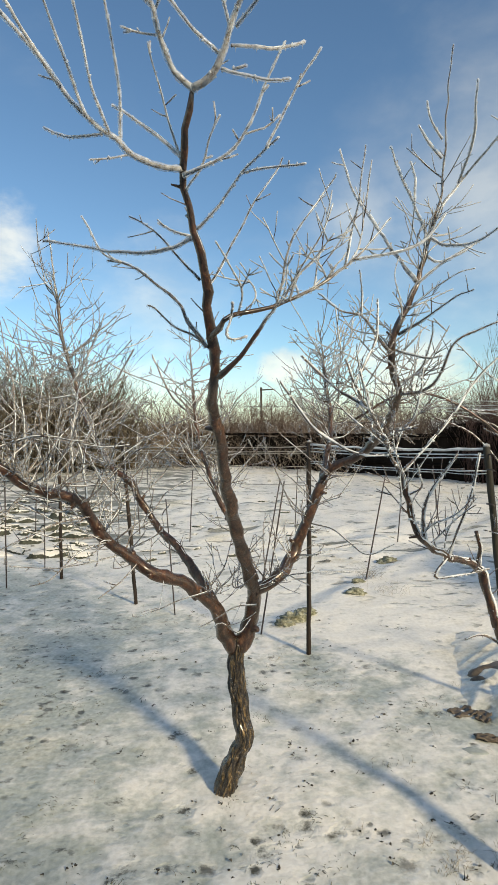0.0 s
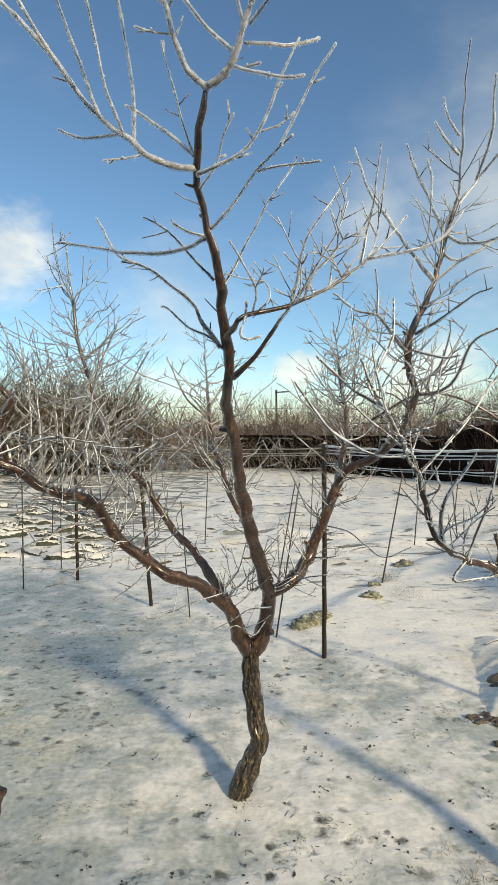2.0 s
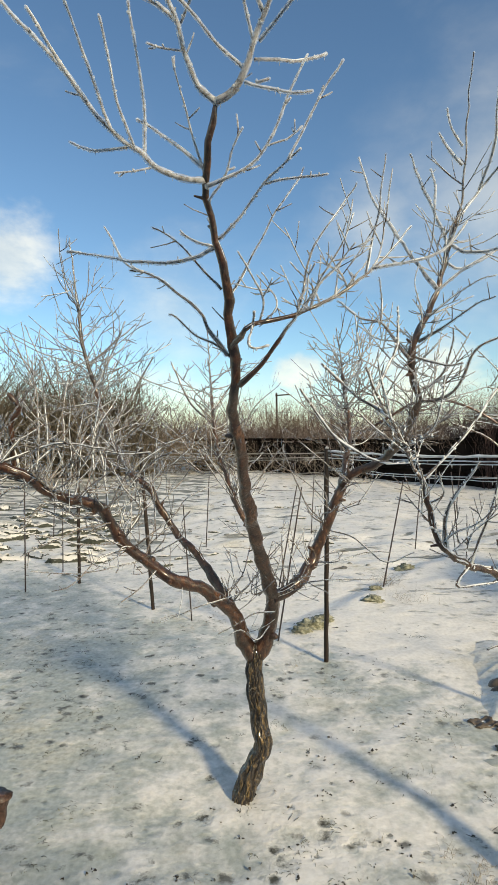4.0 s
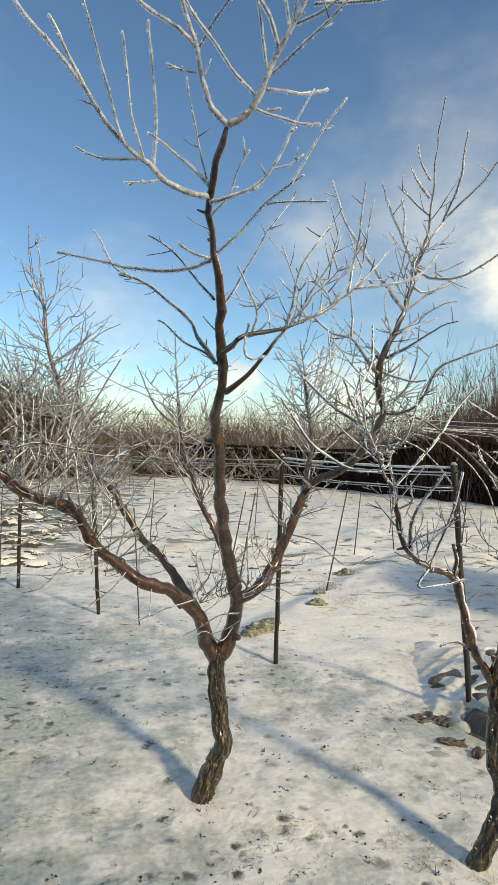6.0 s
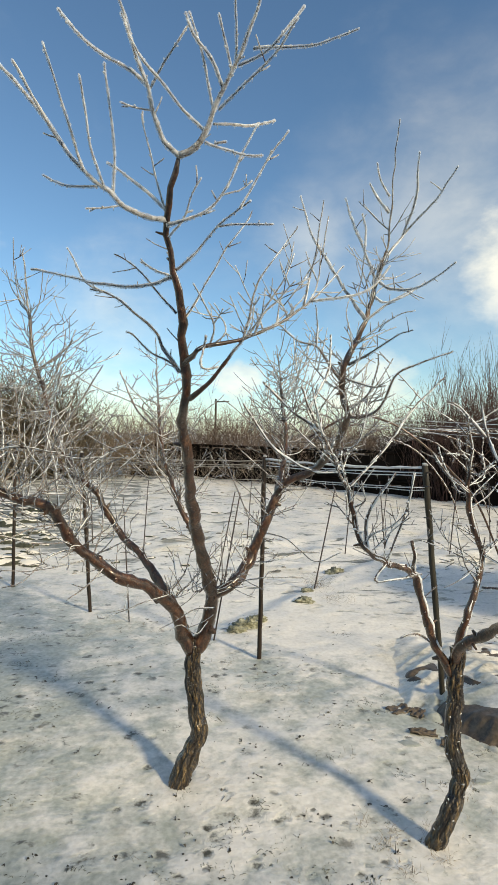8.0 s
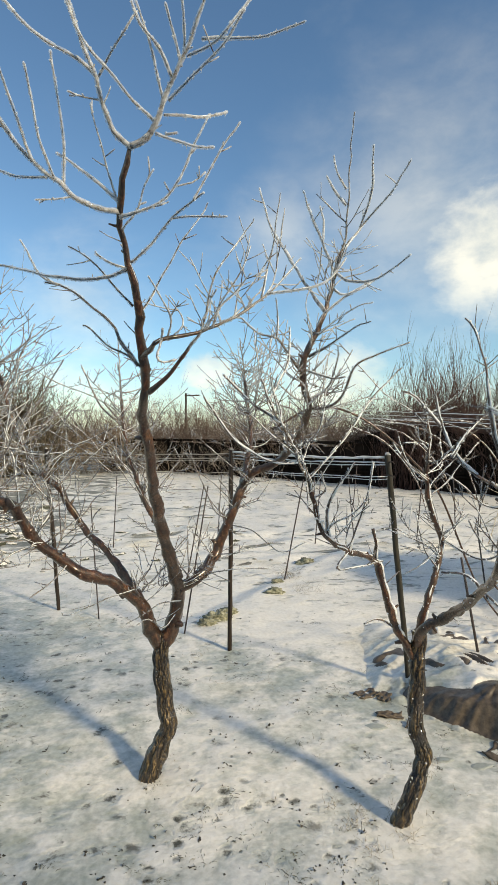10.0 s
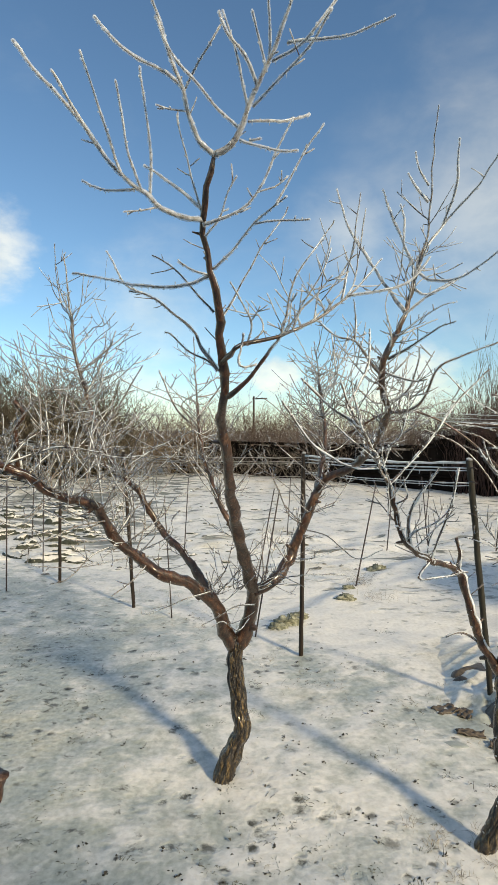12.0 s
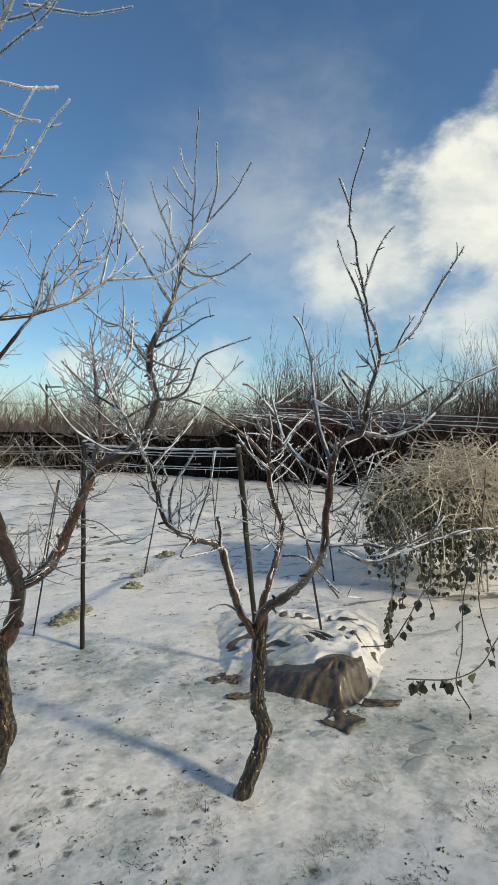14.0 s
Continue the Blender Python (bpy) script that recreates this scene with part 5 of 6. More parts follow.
POSTS = [((-2.06, 5.71, 0), (-2.03, 5.67, 1.54), 0.018), ((-1.06, 4.86, 0), (-1.15, 4.86, 1.47), 0.017), ((0.41, 3.74, 0), (0.43, 3.74, 1.50), 0.016), ((1.5, 3.05, 0), (1.27, 2.85, 1.5), 0.018)]
for i, (b, t, w) in enumerate(POSTS):
    make_post(b, t, w, POST_GREY if i == 3 else POST_DARK, "grey split-wood post of the vine row, iced" if i == 3 else "thin dark wooden post standing in the snow")


def make_wire(a, b, sag, r, mat, label, drops=0):
    a, b = Vector(a), Vector(b)
    rnd = random.Random(int(a.x * 100 + b.z * 1000))
    n = max(16, int((b - a).length / 0.12))
    path = [a.lerp(b, i / n) - Vector((0, 0, sag * 4 * (i / n) * (1 - i / n))) + Vector((0, 0, rnd.gauss(0, 0.002))) for i in range(n + 1)]
    s = Soup()
    s.tube(path, [r * rnd.uniform(0.8, 1.2) for _ in path], 6)
    for _ in range(drops):
        s.drop(path[rnd.randint(0, n)], rnd.uniform(0.01, 0.03), 0.004)
    return single("trellis_wire", s, mat, label, "wire", "trellis wires", base=a)


ICED = "trellis wire sheathed in white ice between posts"
tops = [Vector(t) for _, t, _ in POSTS]
left_end, right_end = tops[0] + (tops[0] - tops[1]) * 3.0, tops[3] + Vector((2.4, -1.6, -0.02))
chain = [left_end] + tops
for k, (a, b) in enumerate(zip(chain, chain[1:])):
    for dz, r in ((-0.015, 0.008), (-0.042, 0.0045), (-0.060, 0.003), (-0.13, 0.003), (-0.145, 0.0025)) if k == 3 else ((-0.03, 0.004), (-0.06, 0.003), (-0.075, 0.0025), (-0.17, 0.003), (-0.30, 0.0025)):
        make_wire(a + Vector((0, 0, dz)), b + Vector((0, 0, dz)), 0.012, r, WIRE_ICED if k == 3 else WIRE_DULL, ICED if k == 3 else "thin frosted trellis wire between posts", 6 if k == 3 else 3)
make_wire((2.602, 11.000, 2.070), (5.630, 4.200, 1.702), 0.02, 0.0055, WIRE_ICED, "long iced cable of the second vine row", 26)
make_wire((2.602, 11.000, 1.999), (5.633, 4.200, 1.638), 0.02, 0.0035, WIRE_ICED, "long iced cable of the second vine row", 26)
make_wire((2.602, 11.000, 1.928), (5.635, 4.200, 1.587), 0.02, 0.0055, WIRE_ICED, "long iced cable of the second vine row", 26)
make_wire((2.602, 11.000, 1.880), (5.639, 4.200, 1.499), 0.02, 0.0030, WIRE_ICED, "long iced cable of the second vine row", 26)
make_wire((-4.000, 9.000, 2.044), (3.438, 6.000, 1.755), 0.03, 0.0030, WIRE_DARK, "thin dark cable above the vine row", 0)


def make_rod(x, y, h, lean, w=0.006):
    s = Soup()
    base = Vector((x, y, -0.03))
    s.tube([base + Vector((lean[0] * q, lean[1] * q, (h + 0.03) * q)) for q in (0, 0.25, 0.5, 0.75, 1)], [w, w, w * 0.95, w * 0.9, w * 0.8], 6)
    return single("vine_stake", s, ROD, "thin dark stake pushed into the snow", "stake", "thin stakes", base=(x, y, 0))


for x, y, h, lean, w in ((0.09, 5.53, 1.05, (0.2, 0.0), 0.008), (-0.66, 4.59, 1.0, (-0.06, 0), 0.006), (1.12, 5.41, 1.1, (0.24, 0.1), 0.008), (-2.42, 6.16, 1.1, (0.02, 0), 0.006),
                         (-2.49, 5.36, 1.3, (0.02, 0), 0.007), (0.07, 4.07, 1.2, (0.2, 0), 0.007), (2.06, 3.16, 0.8, (-0.16, 0.0), 0.010), (2.95, 4.6, 0.7, (-0.06, 0.1), 0.008),
                         (1.9, 7.2, 0.9, (0.08, 0), 0.008), (2.6, 7.6, 1.0, (-0.1, 0), 0.008), (3.3, 7.0, 1.1, (0.1, 0), 0.008), (4.1, 7.4, 1.0, (-0.05, 0), 0.008), (3.0, 9.0, 1.0, (0.1, 0), 0.008),
                         (-0.9, 7.4, 1.0, (0.06, 0), 0.008), (-1.7, 7.9, 1.0, (-0.05, 0), 0.008), (0.6, 8.2, 1.0, (0.06, 0), 0.008), (-3.3, 8.0, 1.1, (0.05, 0), 0.008), (4.9, 8.2, 1.0, (0.1, 0), 0.008)):
    make_rod(x, y, h, lean, w)


# ---------------------------------------------------------------- far boundary
def far_line(u):
    """A point of the garden's far boundary, u metres along it."""
    return (u, 20.3 - max(0.0, u + 0.57) * 1.05 + 0.02 * max(0.0, -u) ** 1.2)


def make_fence():
    fence = root("board_fence", (6, 13.4, 0), "long low dark board fence at the garden's far edge", "fence")
    rnd = random.Random(5)
    u, k = -3.0, 0
    while u < 13:
        x, y = far_line(u)
        h = 1.12 + 0.40 * max(0.0, min(1.0, (u - 4.6) / 0.8)) + rnd.uniform(-0.04, 0.04)
        s = Soup()
        w, t = 0.095, 0.012
        dx, dy = (0.69, -0.724) if u > -0.57 else (1.0, 0.0)
        for z in (-0.05, h):
            for sx, sy in ((-1, -1), (1, -1), (1, 1), (-1, 1)):
                s.v.append(Vector((x + dx * w * sx - dy * t * sy, y + 0.35 + dy * w * sx + dx * t * sy + rnd.uniform(-0.01, 0.01), z)))
        s.f += [(0, 1, 2, 3), (4, 5, 6, 7), (0, 1, 5, 4), (1, 2, 6, 5), (2, 3, 7, 6), (3, 0, 4, 7)]
        part("board", s, FENCE, fence).data.shade_flat()
        u += 0.12 if u > -0.57 else 0.165
        k += 1
    for z in (0.4, 1.2):
        rail = Soup()
        pts = [Vector((*far_line(v), z)) + Vector((0, 0.3, 0)) for v in (-3, -0.6, 2, 5, 8, 11, 13)]
        rail.tube(smooth_path(pts, 1.0), [0.05] * len(smooth_path(pts, 1.0)), 4)
        part("rail", rail, FENCE, fence)


make_fence()


def brush(s, base, height, spread, rnd, r=0.008, upright=0.6, forks=2):
    """A rough stem that splits into thinner ones."""
    d = Vector((rnd.gauss(0, spread), rnd.gauss(0, spread), upright)).normalized()
    n = 4 if forks else 3
    p, path = Vector(base), [Vector(base)]
    for i in range(n):
        d = (d + Vector((rnd.gauss(0, 0.16), rnd.gauss(0, 0.16), 0.08 * upright))).normalized()
        p = p + d * height / n
        path.append(p.copy())
    s.tube(path, [r * (1 - 0.75 * i / n) for i in range(n + 1)], 3)
    if forks:
        for _ in range(rnd.randint(2, 4)):
            i = rnd.randint(1, n)
            brush(s, path[i], height * rnd.uniform(0.3, 0.6), spread * 1.3, rnd, r * 0.6, upright, forks - 1)


def make_hedge(name, u0, u1, step, height, spread, mat, label, z0=0.0, r=0.011, off=0.0, upright=0.6, seed=1):
    s = Soup()
    rnd = random.Random(seed)
    u = u0
    while u < u1:
        x, y = far_line(u)
        brush(s, (x + rnd.uniform(-0.2, 0.2), y + off + rnd.uniform(-0.5, 0.5), z0 + rnd.uniform(-0.05, 0.1)), height * rnd.uniform(0.7, 1.15), spread, rnd, r, upright)
        u += step * rnd.uniform(0.5, 1.5)
    return single(name, s, mat, label, "hedge", kind="stuff", base=(0.5 * (u0 + u1), far_line(0.5 * (u0 + u1))[1] + off, 0))


make_hedge("reed_hedge", -16, -1.8, 0.022, 1.3, 0.35, BUSH_TAN, "tangled brown reeds and canes along the far edge", off=-0.5, seed=11, r=0.009)
make_hedge("brush_hedge", -16, 14, 0.024, 1.35, 0.4, HEDGE_BROWN, "brown leafless hedge behind the dark fence", z0=0.5, off=0.9, seed=12, r=0.011)
make_hedge("dark_hedge", 5.0, 14, 0.011, 1.5, 0.45, WILLOW, "dense dark brown hedge behind the fence", z0=0.6, off=1.5, seed=14, r=0.010)
make_hedge("dark_hedge", 6.5, 14, 0.011, 1.75, 0.45, WILLOW, "dense dark brown hedge behind the fence", z0=0.5, off=0.8, seed=15, r=0.010)
make_hedge("low_brush", -2, 3, 0.05, 1.0, 0.5, HEDGE_FROST, "thin frosted brush growing against the fence", off=-0.5, seed=16, r=0.007)
make_hedge("frosted_hedge", -16, 9, 0.035, 1.6, 0.45, HEDGE_FROST, "frost-covered hedge tops beyond the fence", z0=0.9, off=3.0, seed=13, r=0.010)


def make_shrub(name, x, y, height, width, stems, mat, label, upright, group="", r=0.02, seed=1, spread=0.22):
    rnd = random.Random(seed)
    shrub = root(name, (x, y, 0), label, "shrub", group)
    s = Soup()
    for _ in range(stems):
        a, q = rnd.uniform(0, math.tau), math.sqrt(rnd.random())
        h = height * (1 - 0.5 * q * q) * rnd.uniform(0.5, 1.05)
        brush(s, (x + math.cos(a) * q * width, y + math.sin(a) * q * width * 0.6, -0.1), h * 0.75, spread, rnd, r, upright)
    part("crown", s, mat, shrub, kind="stuff")
    foot = Soup()
    for k in range(5):
        c = Vector((x + 0.3 * math.cos(k * 1.3), y + 0.25 * math.sin(k * 1.3), -0.1))
        foot.tube([c, c + Vector((rnd.gauss(0, 0.1), 0, 0.5)), c + Vector((rnd.gauss(0, 0.3), 0, 1.2))], [0.06, 0.05, 0.03], 7)
    part("stem", foot, BARK_TWIG, shrub)
    return shrub


make_shrub("willow_bush", 7.3, 14.0, 4.0, 1.9, 560, WILLOW, "tall leafless bush of upright dark shoots", 2.2, "bushes", 0.013, 21, 0.3)
make_shrub("willow_bush", 9.4, 12.0, 2.7, 1.9, 650, WILLOW, "dense leafless bush beside taller shoots", 0.9, "bushes", 0.013, 23, 0.3)
make_shrub("willow_bush", 11.2, 10.2, 4.1, 2.0, 560, WILLOW, "tall leafless bush of dark upright shoots", 1.5, "bushes", 0.013, 22, 0.28)
make_shrub("frosted_bush", -6.9, 19.6, 5.0, 2.3, 900, BUSH_OLIVE, "wide brown leafless bush touched by frost", 0.5, "bushes", 0.026, 24, 0.3)
make_shrub("frosted_bush", -10.0, 19.2, 5.0, 2.2, 600, BUSH_OLIVE, "brown leafless bush beyond the garden", 0.5, "bushes", 0.026, 25, 0.3)
make_shrub("far_bush", 1.5, 25.0, 3.7, 2.6, 300, HEDGE_BROWN, "rounded leafless bush far beyond the fence", 0.7, "bushes", 0.018, 26)
make_shrub("far_bush", 5.5, 23.0, 3.4, 2.4, 270, HEDGE_FROST, "low frosted bush far beyond the fence", 0.7, "bushes", 0.018, 27)
make_shrub("far_bush", -2.8, 27.0, 3.5, 2.8, 270, HEDGE_FROST, "low frosted bush far beyond the fence", 0.7, "bushes", 0.018, 28)


def make_pole():
    pole = root("utility_pole", (0.2, 40.0, 0), "distant dark utility pole with a crossarm", "pole")
    s = Soup()
    s.tube([Vector((0.2, 40, 0)), Vector((0.2, 40, 2)), Vector((0.2, 40, 4.2))], [0.09, 0.08, 0.07], 8)
    part("mast", s, POST_DARK, pole)
    s = Soup()
    s.tube([Vector((0.1, 40, 4.0)), Vector((1.2, 40, 4.05))], [0.05, 0.05], 6)
    part("crossarm", s, POST_DARK, pole)


make_pole()


# ---------------------------------------------------------------- snowed-over cloth by the leaning tree
def make_cover():
    """A cloth weighed down by snow: a low plateau with one bare, pleated face."""
    cover = root("cloth_cover", (1.75, 3.1, 0), "crumpled olive-brown garden cloth over a low mound, mostly under snow", "cover")
    nu, nv = 140, 160
    ox, oy = 1.58, 2.48
    ca, sa = math.cos(radians(-16)), math.sin(radians(-16))

    def step(a, b, q):
        q = max(0.0, min(1.0, (q - a) / (b - a)))
        return q * q * (3 - 2 * q)

    def apex(u, v):
        """The peak where the cloth is drawn up over something, near the front edge."""
        return math.exp(-((u - 0.23) / 0.16) ** 2 - ((v - 0.22) / 0.16) ** 2)

    def shape(u, v):
        """u across and v back, in metres; the front edge bows out."""
        bow = 0.39 * (max(0.0, 0.18 - u) / 0.53) ** 1.3 + 0.20 * (max(0.0, u - 0.18) / 0.21) ** 1.5
        front = -0.03 + min(bow, 1.2) + 0.03 * noise.noise(Vector((u * 4.0, 0, 3)))
        bare = step(-0.30, -0.20, u + 0.06 * noise.noise(Vector((u * 3, v * 9, 4)))) * step(0.46, 0.40, u)
        side = step(-0.68, 0.10, u + 0.10 * noise.noise(Vector((u * 3, v * 5, 1)))) * step(0.85, 0.40, u - 0.12 * v) * step(1.85, 0.9, v)
        top = (0.115 + 0.075 * apex(u, v) + 0.03 * noise.noise(Vector((u * 2.6, v * 2.2, 8))) + 0.04 * math.exp(-((u - 0.15) / 0.25) ** 2 - ((v - 0.7) / 0.3) ** 2)) * side
        z = top * step(front, front + 0.12 + 0.30 * (1 - bare), v) ** 0.8
        lip = 0.07 * noise.noise(Vector((u * 9, 5, 2)))
        face = bare * step(front - 0.03, front, v) * step(front + 0.24 + lip, front + 0.13 + lip, v)
        return z, max(face, bare * step(0.40, 0.62, apex(u, v)) * step(front - 0.02, front + 0.02, v)), front

    def wrinkle(u, v):
        """Slack folds: long ones across the front, a fan drawn down from the peak, and smaller creases between."""
        fan = math.atan2(v - 0.26, u - 0.20)
        near_peak = math.exp(-((u - 0.30) / 0.15) ** 2 - ((v - 0.14) / 0.18) ** 2)
        long_fold = 1 - 3.2 * abs(noise.noise(Vector((u * 2.0 + v * 1.5, (v + 0.45 * u) * 6.0, 5.0))))
        crease = 1 - 4 * abs(noise.noise(Vector((u * 6 - v * 3, (v - 0.4 * u) * 13, 9.0))))
        return 0.6 * max(-0.4, long_fold) + 0.30 * max(-0.3, crease) + 0.35 * near_peak * math.sin(fan * 11 + 5.0 * noise.noise(Vector((u * 5, v * 5, 2))))

    def bundle(u, v):
        """Bundles of close folds that stand out of the snow further back: height, and how bare they are."""
        h, open_snow = 0.0, 0.0
        for bu, bv, wu, wv, turn, close in ((0.17, 0.60, 0.15, 0.13, 0.5, 44), (-0.12, 0.56, 0.12, 0.16, 1.1, 40), (0.06, 1.22, 0.18, 0.14, 0.2, 34), (0.48, 1.10, 0.14, 0.16, -0.5, 38), (-0.34, 0.80, 0.12, 0.16, 1.3, 36), (0.42, 0.68, 0.08, 0.2, -0.3, 40)):
            du, dv = u - bu, v - bv
            near = math.exp(-(du / wu) ** 2 - (dv / wv) ** 2)
            if near > 0.02:
                across = du * math.cos(turn) + dv * math.sin(turn)
                along = dv * math.cos(turn) - du * math.sin(turn)
                wave = math.sin(close * across + 14 * along * across / wu + 7.5 * noise.noise(Vector((u * 6, v * 6, bu * 9))))
                h += near * (0.014 + 0.026 * wave)
                open_snow = max(open_snow, near * (0.5 + 0.5 * wave))
        return h, open_snow

    def folds(u, v, bare):
        return bundle(u, v)[0] * (1 - bare) + bare * 0.022 * wrinkle(u, v)

    cloth, snow = Soup(), Soup()
    for j in range(nv):
        for i in range(nu):
            u, v = -0.7 + 1.65 * i / (nu - 1), -0.12 + 1.9 * j / (nv - 1)
            z, bare, front = shape(u, v)
            x, y = ox + u * ca - v * sa, oy + u * sa + v * ca
            g = ground_height(x, y)
            edge = 0.12 * noise.noise(Vector((u * 4, v * 4, 12)))
            over = step(-0.10, 0.0, v - front + 0.2 * edge) * step(0.62, 0.3, -u + edge) * step(0.88, 0.5, u + edge) * step(1.76, 1.4, v + edge)
            thick = (0.014 + 0.006 * noise.noise(Vector((u * 6, v * 6, 9)))) * over - 0.025 * (1 - over)
            thick -= 0.07 * bare * step(-0.35, 0.1, 0.30 * noise.noise(Vector((u * 5, v * 9, 6))) + 0.2)
            thick -= 0.04 * step(0.36, 0.80, bundle(u, v)[1] + 0.35 * noise.noise(Vector((u * 14, v * 14, 3)))) * (1 - bare)
            cz = g + z + folds(u, v, bare) - 0.06 * (1 - step(0.35, 0.8, over)) + 0.002
            pull = bare * (0.030 * wrinkle(u, v) + 0.006 * noise.noise(Vector((u * 34, v * 16, 4))))
            cloth.v.append(Vector((x + sa * pull, y - ca * pull, cz)))
            ridge = 1 - 3 * abs(noise.noise(Vector((u * 3.0 + v * 1.2, (v - 0.6 * u) * 5.5, 21.0))))
            thick += 0.020 * over * max(-0.5, ridge) + 0.45 * bundle(u, v)[0] * over * (1 - bare)
            snow.v.append(Vector((x, y, g + z + thick)))
    for j in range(nv - 1):
        for i in range(nu - 1):
            a = j * nu + i
            cloth.f.append((a, a + 1, a + nu + 1, a + nu))
    snow.f = list(cloth.f)
    part("cloth", cloth, TARP, cover)
    part("snow_layer", snow, SNOW, cover, "settled snow on the cloth")


make_cover()


def make_flap(x, y, w, h, turn, seed):
    s = Soup()
    n = 17
    for j in range(n):
        for i in range(n):
            u, v = i / (n - 1) - 0.5, j / (n - 1) - 0.5
            p = Vector((u * w * (1 + 0.4 * noise.noise(Vector((v * 2, seed, 0)))), v * h * (1 + 0.4 * noise.noise(Vector((u * 2, seed, 5)))), 0))
            z = ground_height(x, y) + 0.010 + 0.019 * noise.noise(Vector((u * 3.4, v * 3.4, seed))) + 0.008 * noise.noise(Vector((u * 9, v * 9, seed)))
            c, q = math.cos(turn), math.sin(turn)
            s.v.append(Vector((x + p.x * c - p.y * q, y + p.x * q + p.y * c, z)))
    top = len(s.v)
    s.v += [p - Vector((0, 0, 0.008)) for p in s.v[:top]]
    for j in range(n - 1):
        for i in range(n - 1):
            a = j * n + i
            s.f += [(a, a + 1, a + n + 1, a + n), (top + a + n, top + a + n + 1, top + a + 1, top + a)]
    for i in range(n - 1):
        for a, b in ((i, i + 1), ((n - 1) * n + i + 1, (n - 1) * n + i), ((i + 1) * n, i * n), (i * n + n - 1, (i + 1) * n + n - 1)):
            s.f.append((b, a, top + a, top + b))
    return s


for x, y, w, h, turn, seed in ((1.70, 2.30, 0.19, 0.17, 0.5, 3.1), (1.98, 2.40, 0.26, 0.06, -0.3, 5.2), (1.20, 2.98, 0.13, 0.08, 0.4, 7.7), (1.29, 2.93, 0.10, 0.08, 1.0, 9.4), (1.24, 2.72, 0.14, 0.06, -0.2, 2.2), (2.12, 2.98, 0.26, 0.06, -0.2, 4.4), (1.36, 3.12, 0.12, 0.07, 0.2, 6.1), (1.33, 2.62, 0.1, 0.05, 0.9, 8.8)):
    single("cloth_scrap", make_flap(x, y, w, h, turn, seed), TARP, "frozen crumpled scrap of dark cloth lying on snow", "scrap", "cloth scraps", base=(x, y, 0))


# ---------------------------------------------------------------- vine heap with hanging leaves
def make_vine_heap():
    rnd = random.Random(77)
    heap = root("vine_heap", (4.12, 4.25, 0), "hanging heap of dry tan vine canes with olive and dark leaves", "vine")
    canes, fine, leaves, olive = Soup(), Soup(), Soup(), Soup()
    hub = Vector((4.12, 4.25, 0))

    def on_dome(low, high):
        a = rnd.uniform(0, math.tau)
        e = math.asin(rnd.uniform(low, high))
        lump = 1 + 0.42 * noise.noise(Vector((math.cos(a) * 1.5, math.sin(a) * 1.5, e * 1.5)))
        return hub + Vector((math.cos(a) * math.cos(e) * 0.80 * lump, math.sin(a) * math.cos(e) * 0.68 * lump, 0.62 + math.sin(e) * 0.72 * lump))

    # long arcs over the top, then a tangle of curled shoots
    for k in range(300):
        c = on_dome(0.3, 1.0)
        run = Vector((rnd.gauss(0, 1), rnd.gauss(0, 1), rnd.gauss(0, 0.25))).normalized() * rnd.uniform(0.2, 0.7)
        droop = rnd.uniform(0.0, 0.30)
        wob = Vector((rnd.gauss(0, 0.06), rnd.gauss(0, 0.06), rnd.gauss(0.03, 0.06)))
        pts = smooth_path([c - run - Vector((0, 0, droop * 1.5)), c - run * 0.4 - wob, c + wob, c + run * 0.55 - Vector((0, 0, droop * 0.4)), c + run - Vector((0, 0, droop * 1.8))], 0.07)
        (canes if k % 3 == 0 else fine).tube(pts, [rnd.uniform(0.0035, 0.006) if k % 3 == 0 else rnd.uniform(0.0016, 0.003)] * len(pts), 4)
    for k in range(1300):
        c = on_dome(-0.2, 1.0)
        if c.x < hub.x - 0.15 and c.z < 1.15 and rnd.random() < 0.75:
            continue
        p, pts = Vector(c), [Vector(c)]
        d = Vector((rnd.gauss(0, 1), rnd.gauss(0, 1), rnd.gauss(0, 0.6))).normalized()
        turn = Vector((rnd.gauss(0, 0.25), rnd.gauss(0, 0.25), rnd.gauss(-0.06, 0.2)))
        for _ in range(rnd.randint(5, 12)):
            d = (d + turn + Vector((rnd.gauss(0, 0.15), rnd.gauss(0, 0.15), rnd.gauss(0, 0.15)))).normalized()
            p = p + d * 0.045
            pts.append(p.copy())
        fine.tube(pts, [rnd.uniform(0.0013, 0.0028)] * len(pts), 4)
    # upright stems that carry it
    for k in range(16):
        x, y = hub.x + rnd.uniform(-0.45, 0.6), hub.y + rnd.uniform(-0.4, 0.4)
        pts = smooth_path([(x, y, -0.03), (x + rnd.gauss(0, 0.06), y + rnd.gauss(0, 0.06), 0.4), (x + rnd.gauss(0, 0.15), y + rnd.gauss(0, 0.15), 1.0)], 0.1)
        canes.tube(pts, [0.009 - 0.0004 * i for i in range(len(pts))], 5)
    # olive leaves through the body, dark ones on hanging strands
    for _ in range(4200):
        c = on_dome(-0.1, 0.85)
        if noise.noise(c * 2.2) + 0.45 * (hub.x + 0.25 - c.x) < 0.0 or rnd.random() < 1.6 * (c.z - 0.7):
            continue
        c = hub + (c - hub) * rnd.uniform(0.75, 1.02)
        d = Vector((rnd.gauss(0, 0.7), rnd.gauss(0, 0.7), -0.8)).normalized()
        (olive if rnd.random() < 0.7 else leaves).leaf(c, d, away(d, rnd), rnd.uniform(0.02, 0.048), rnd.uniform(-0.4, 0.5))
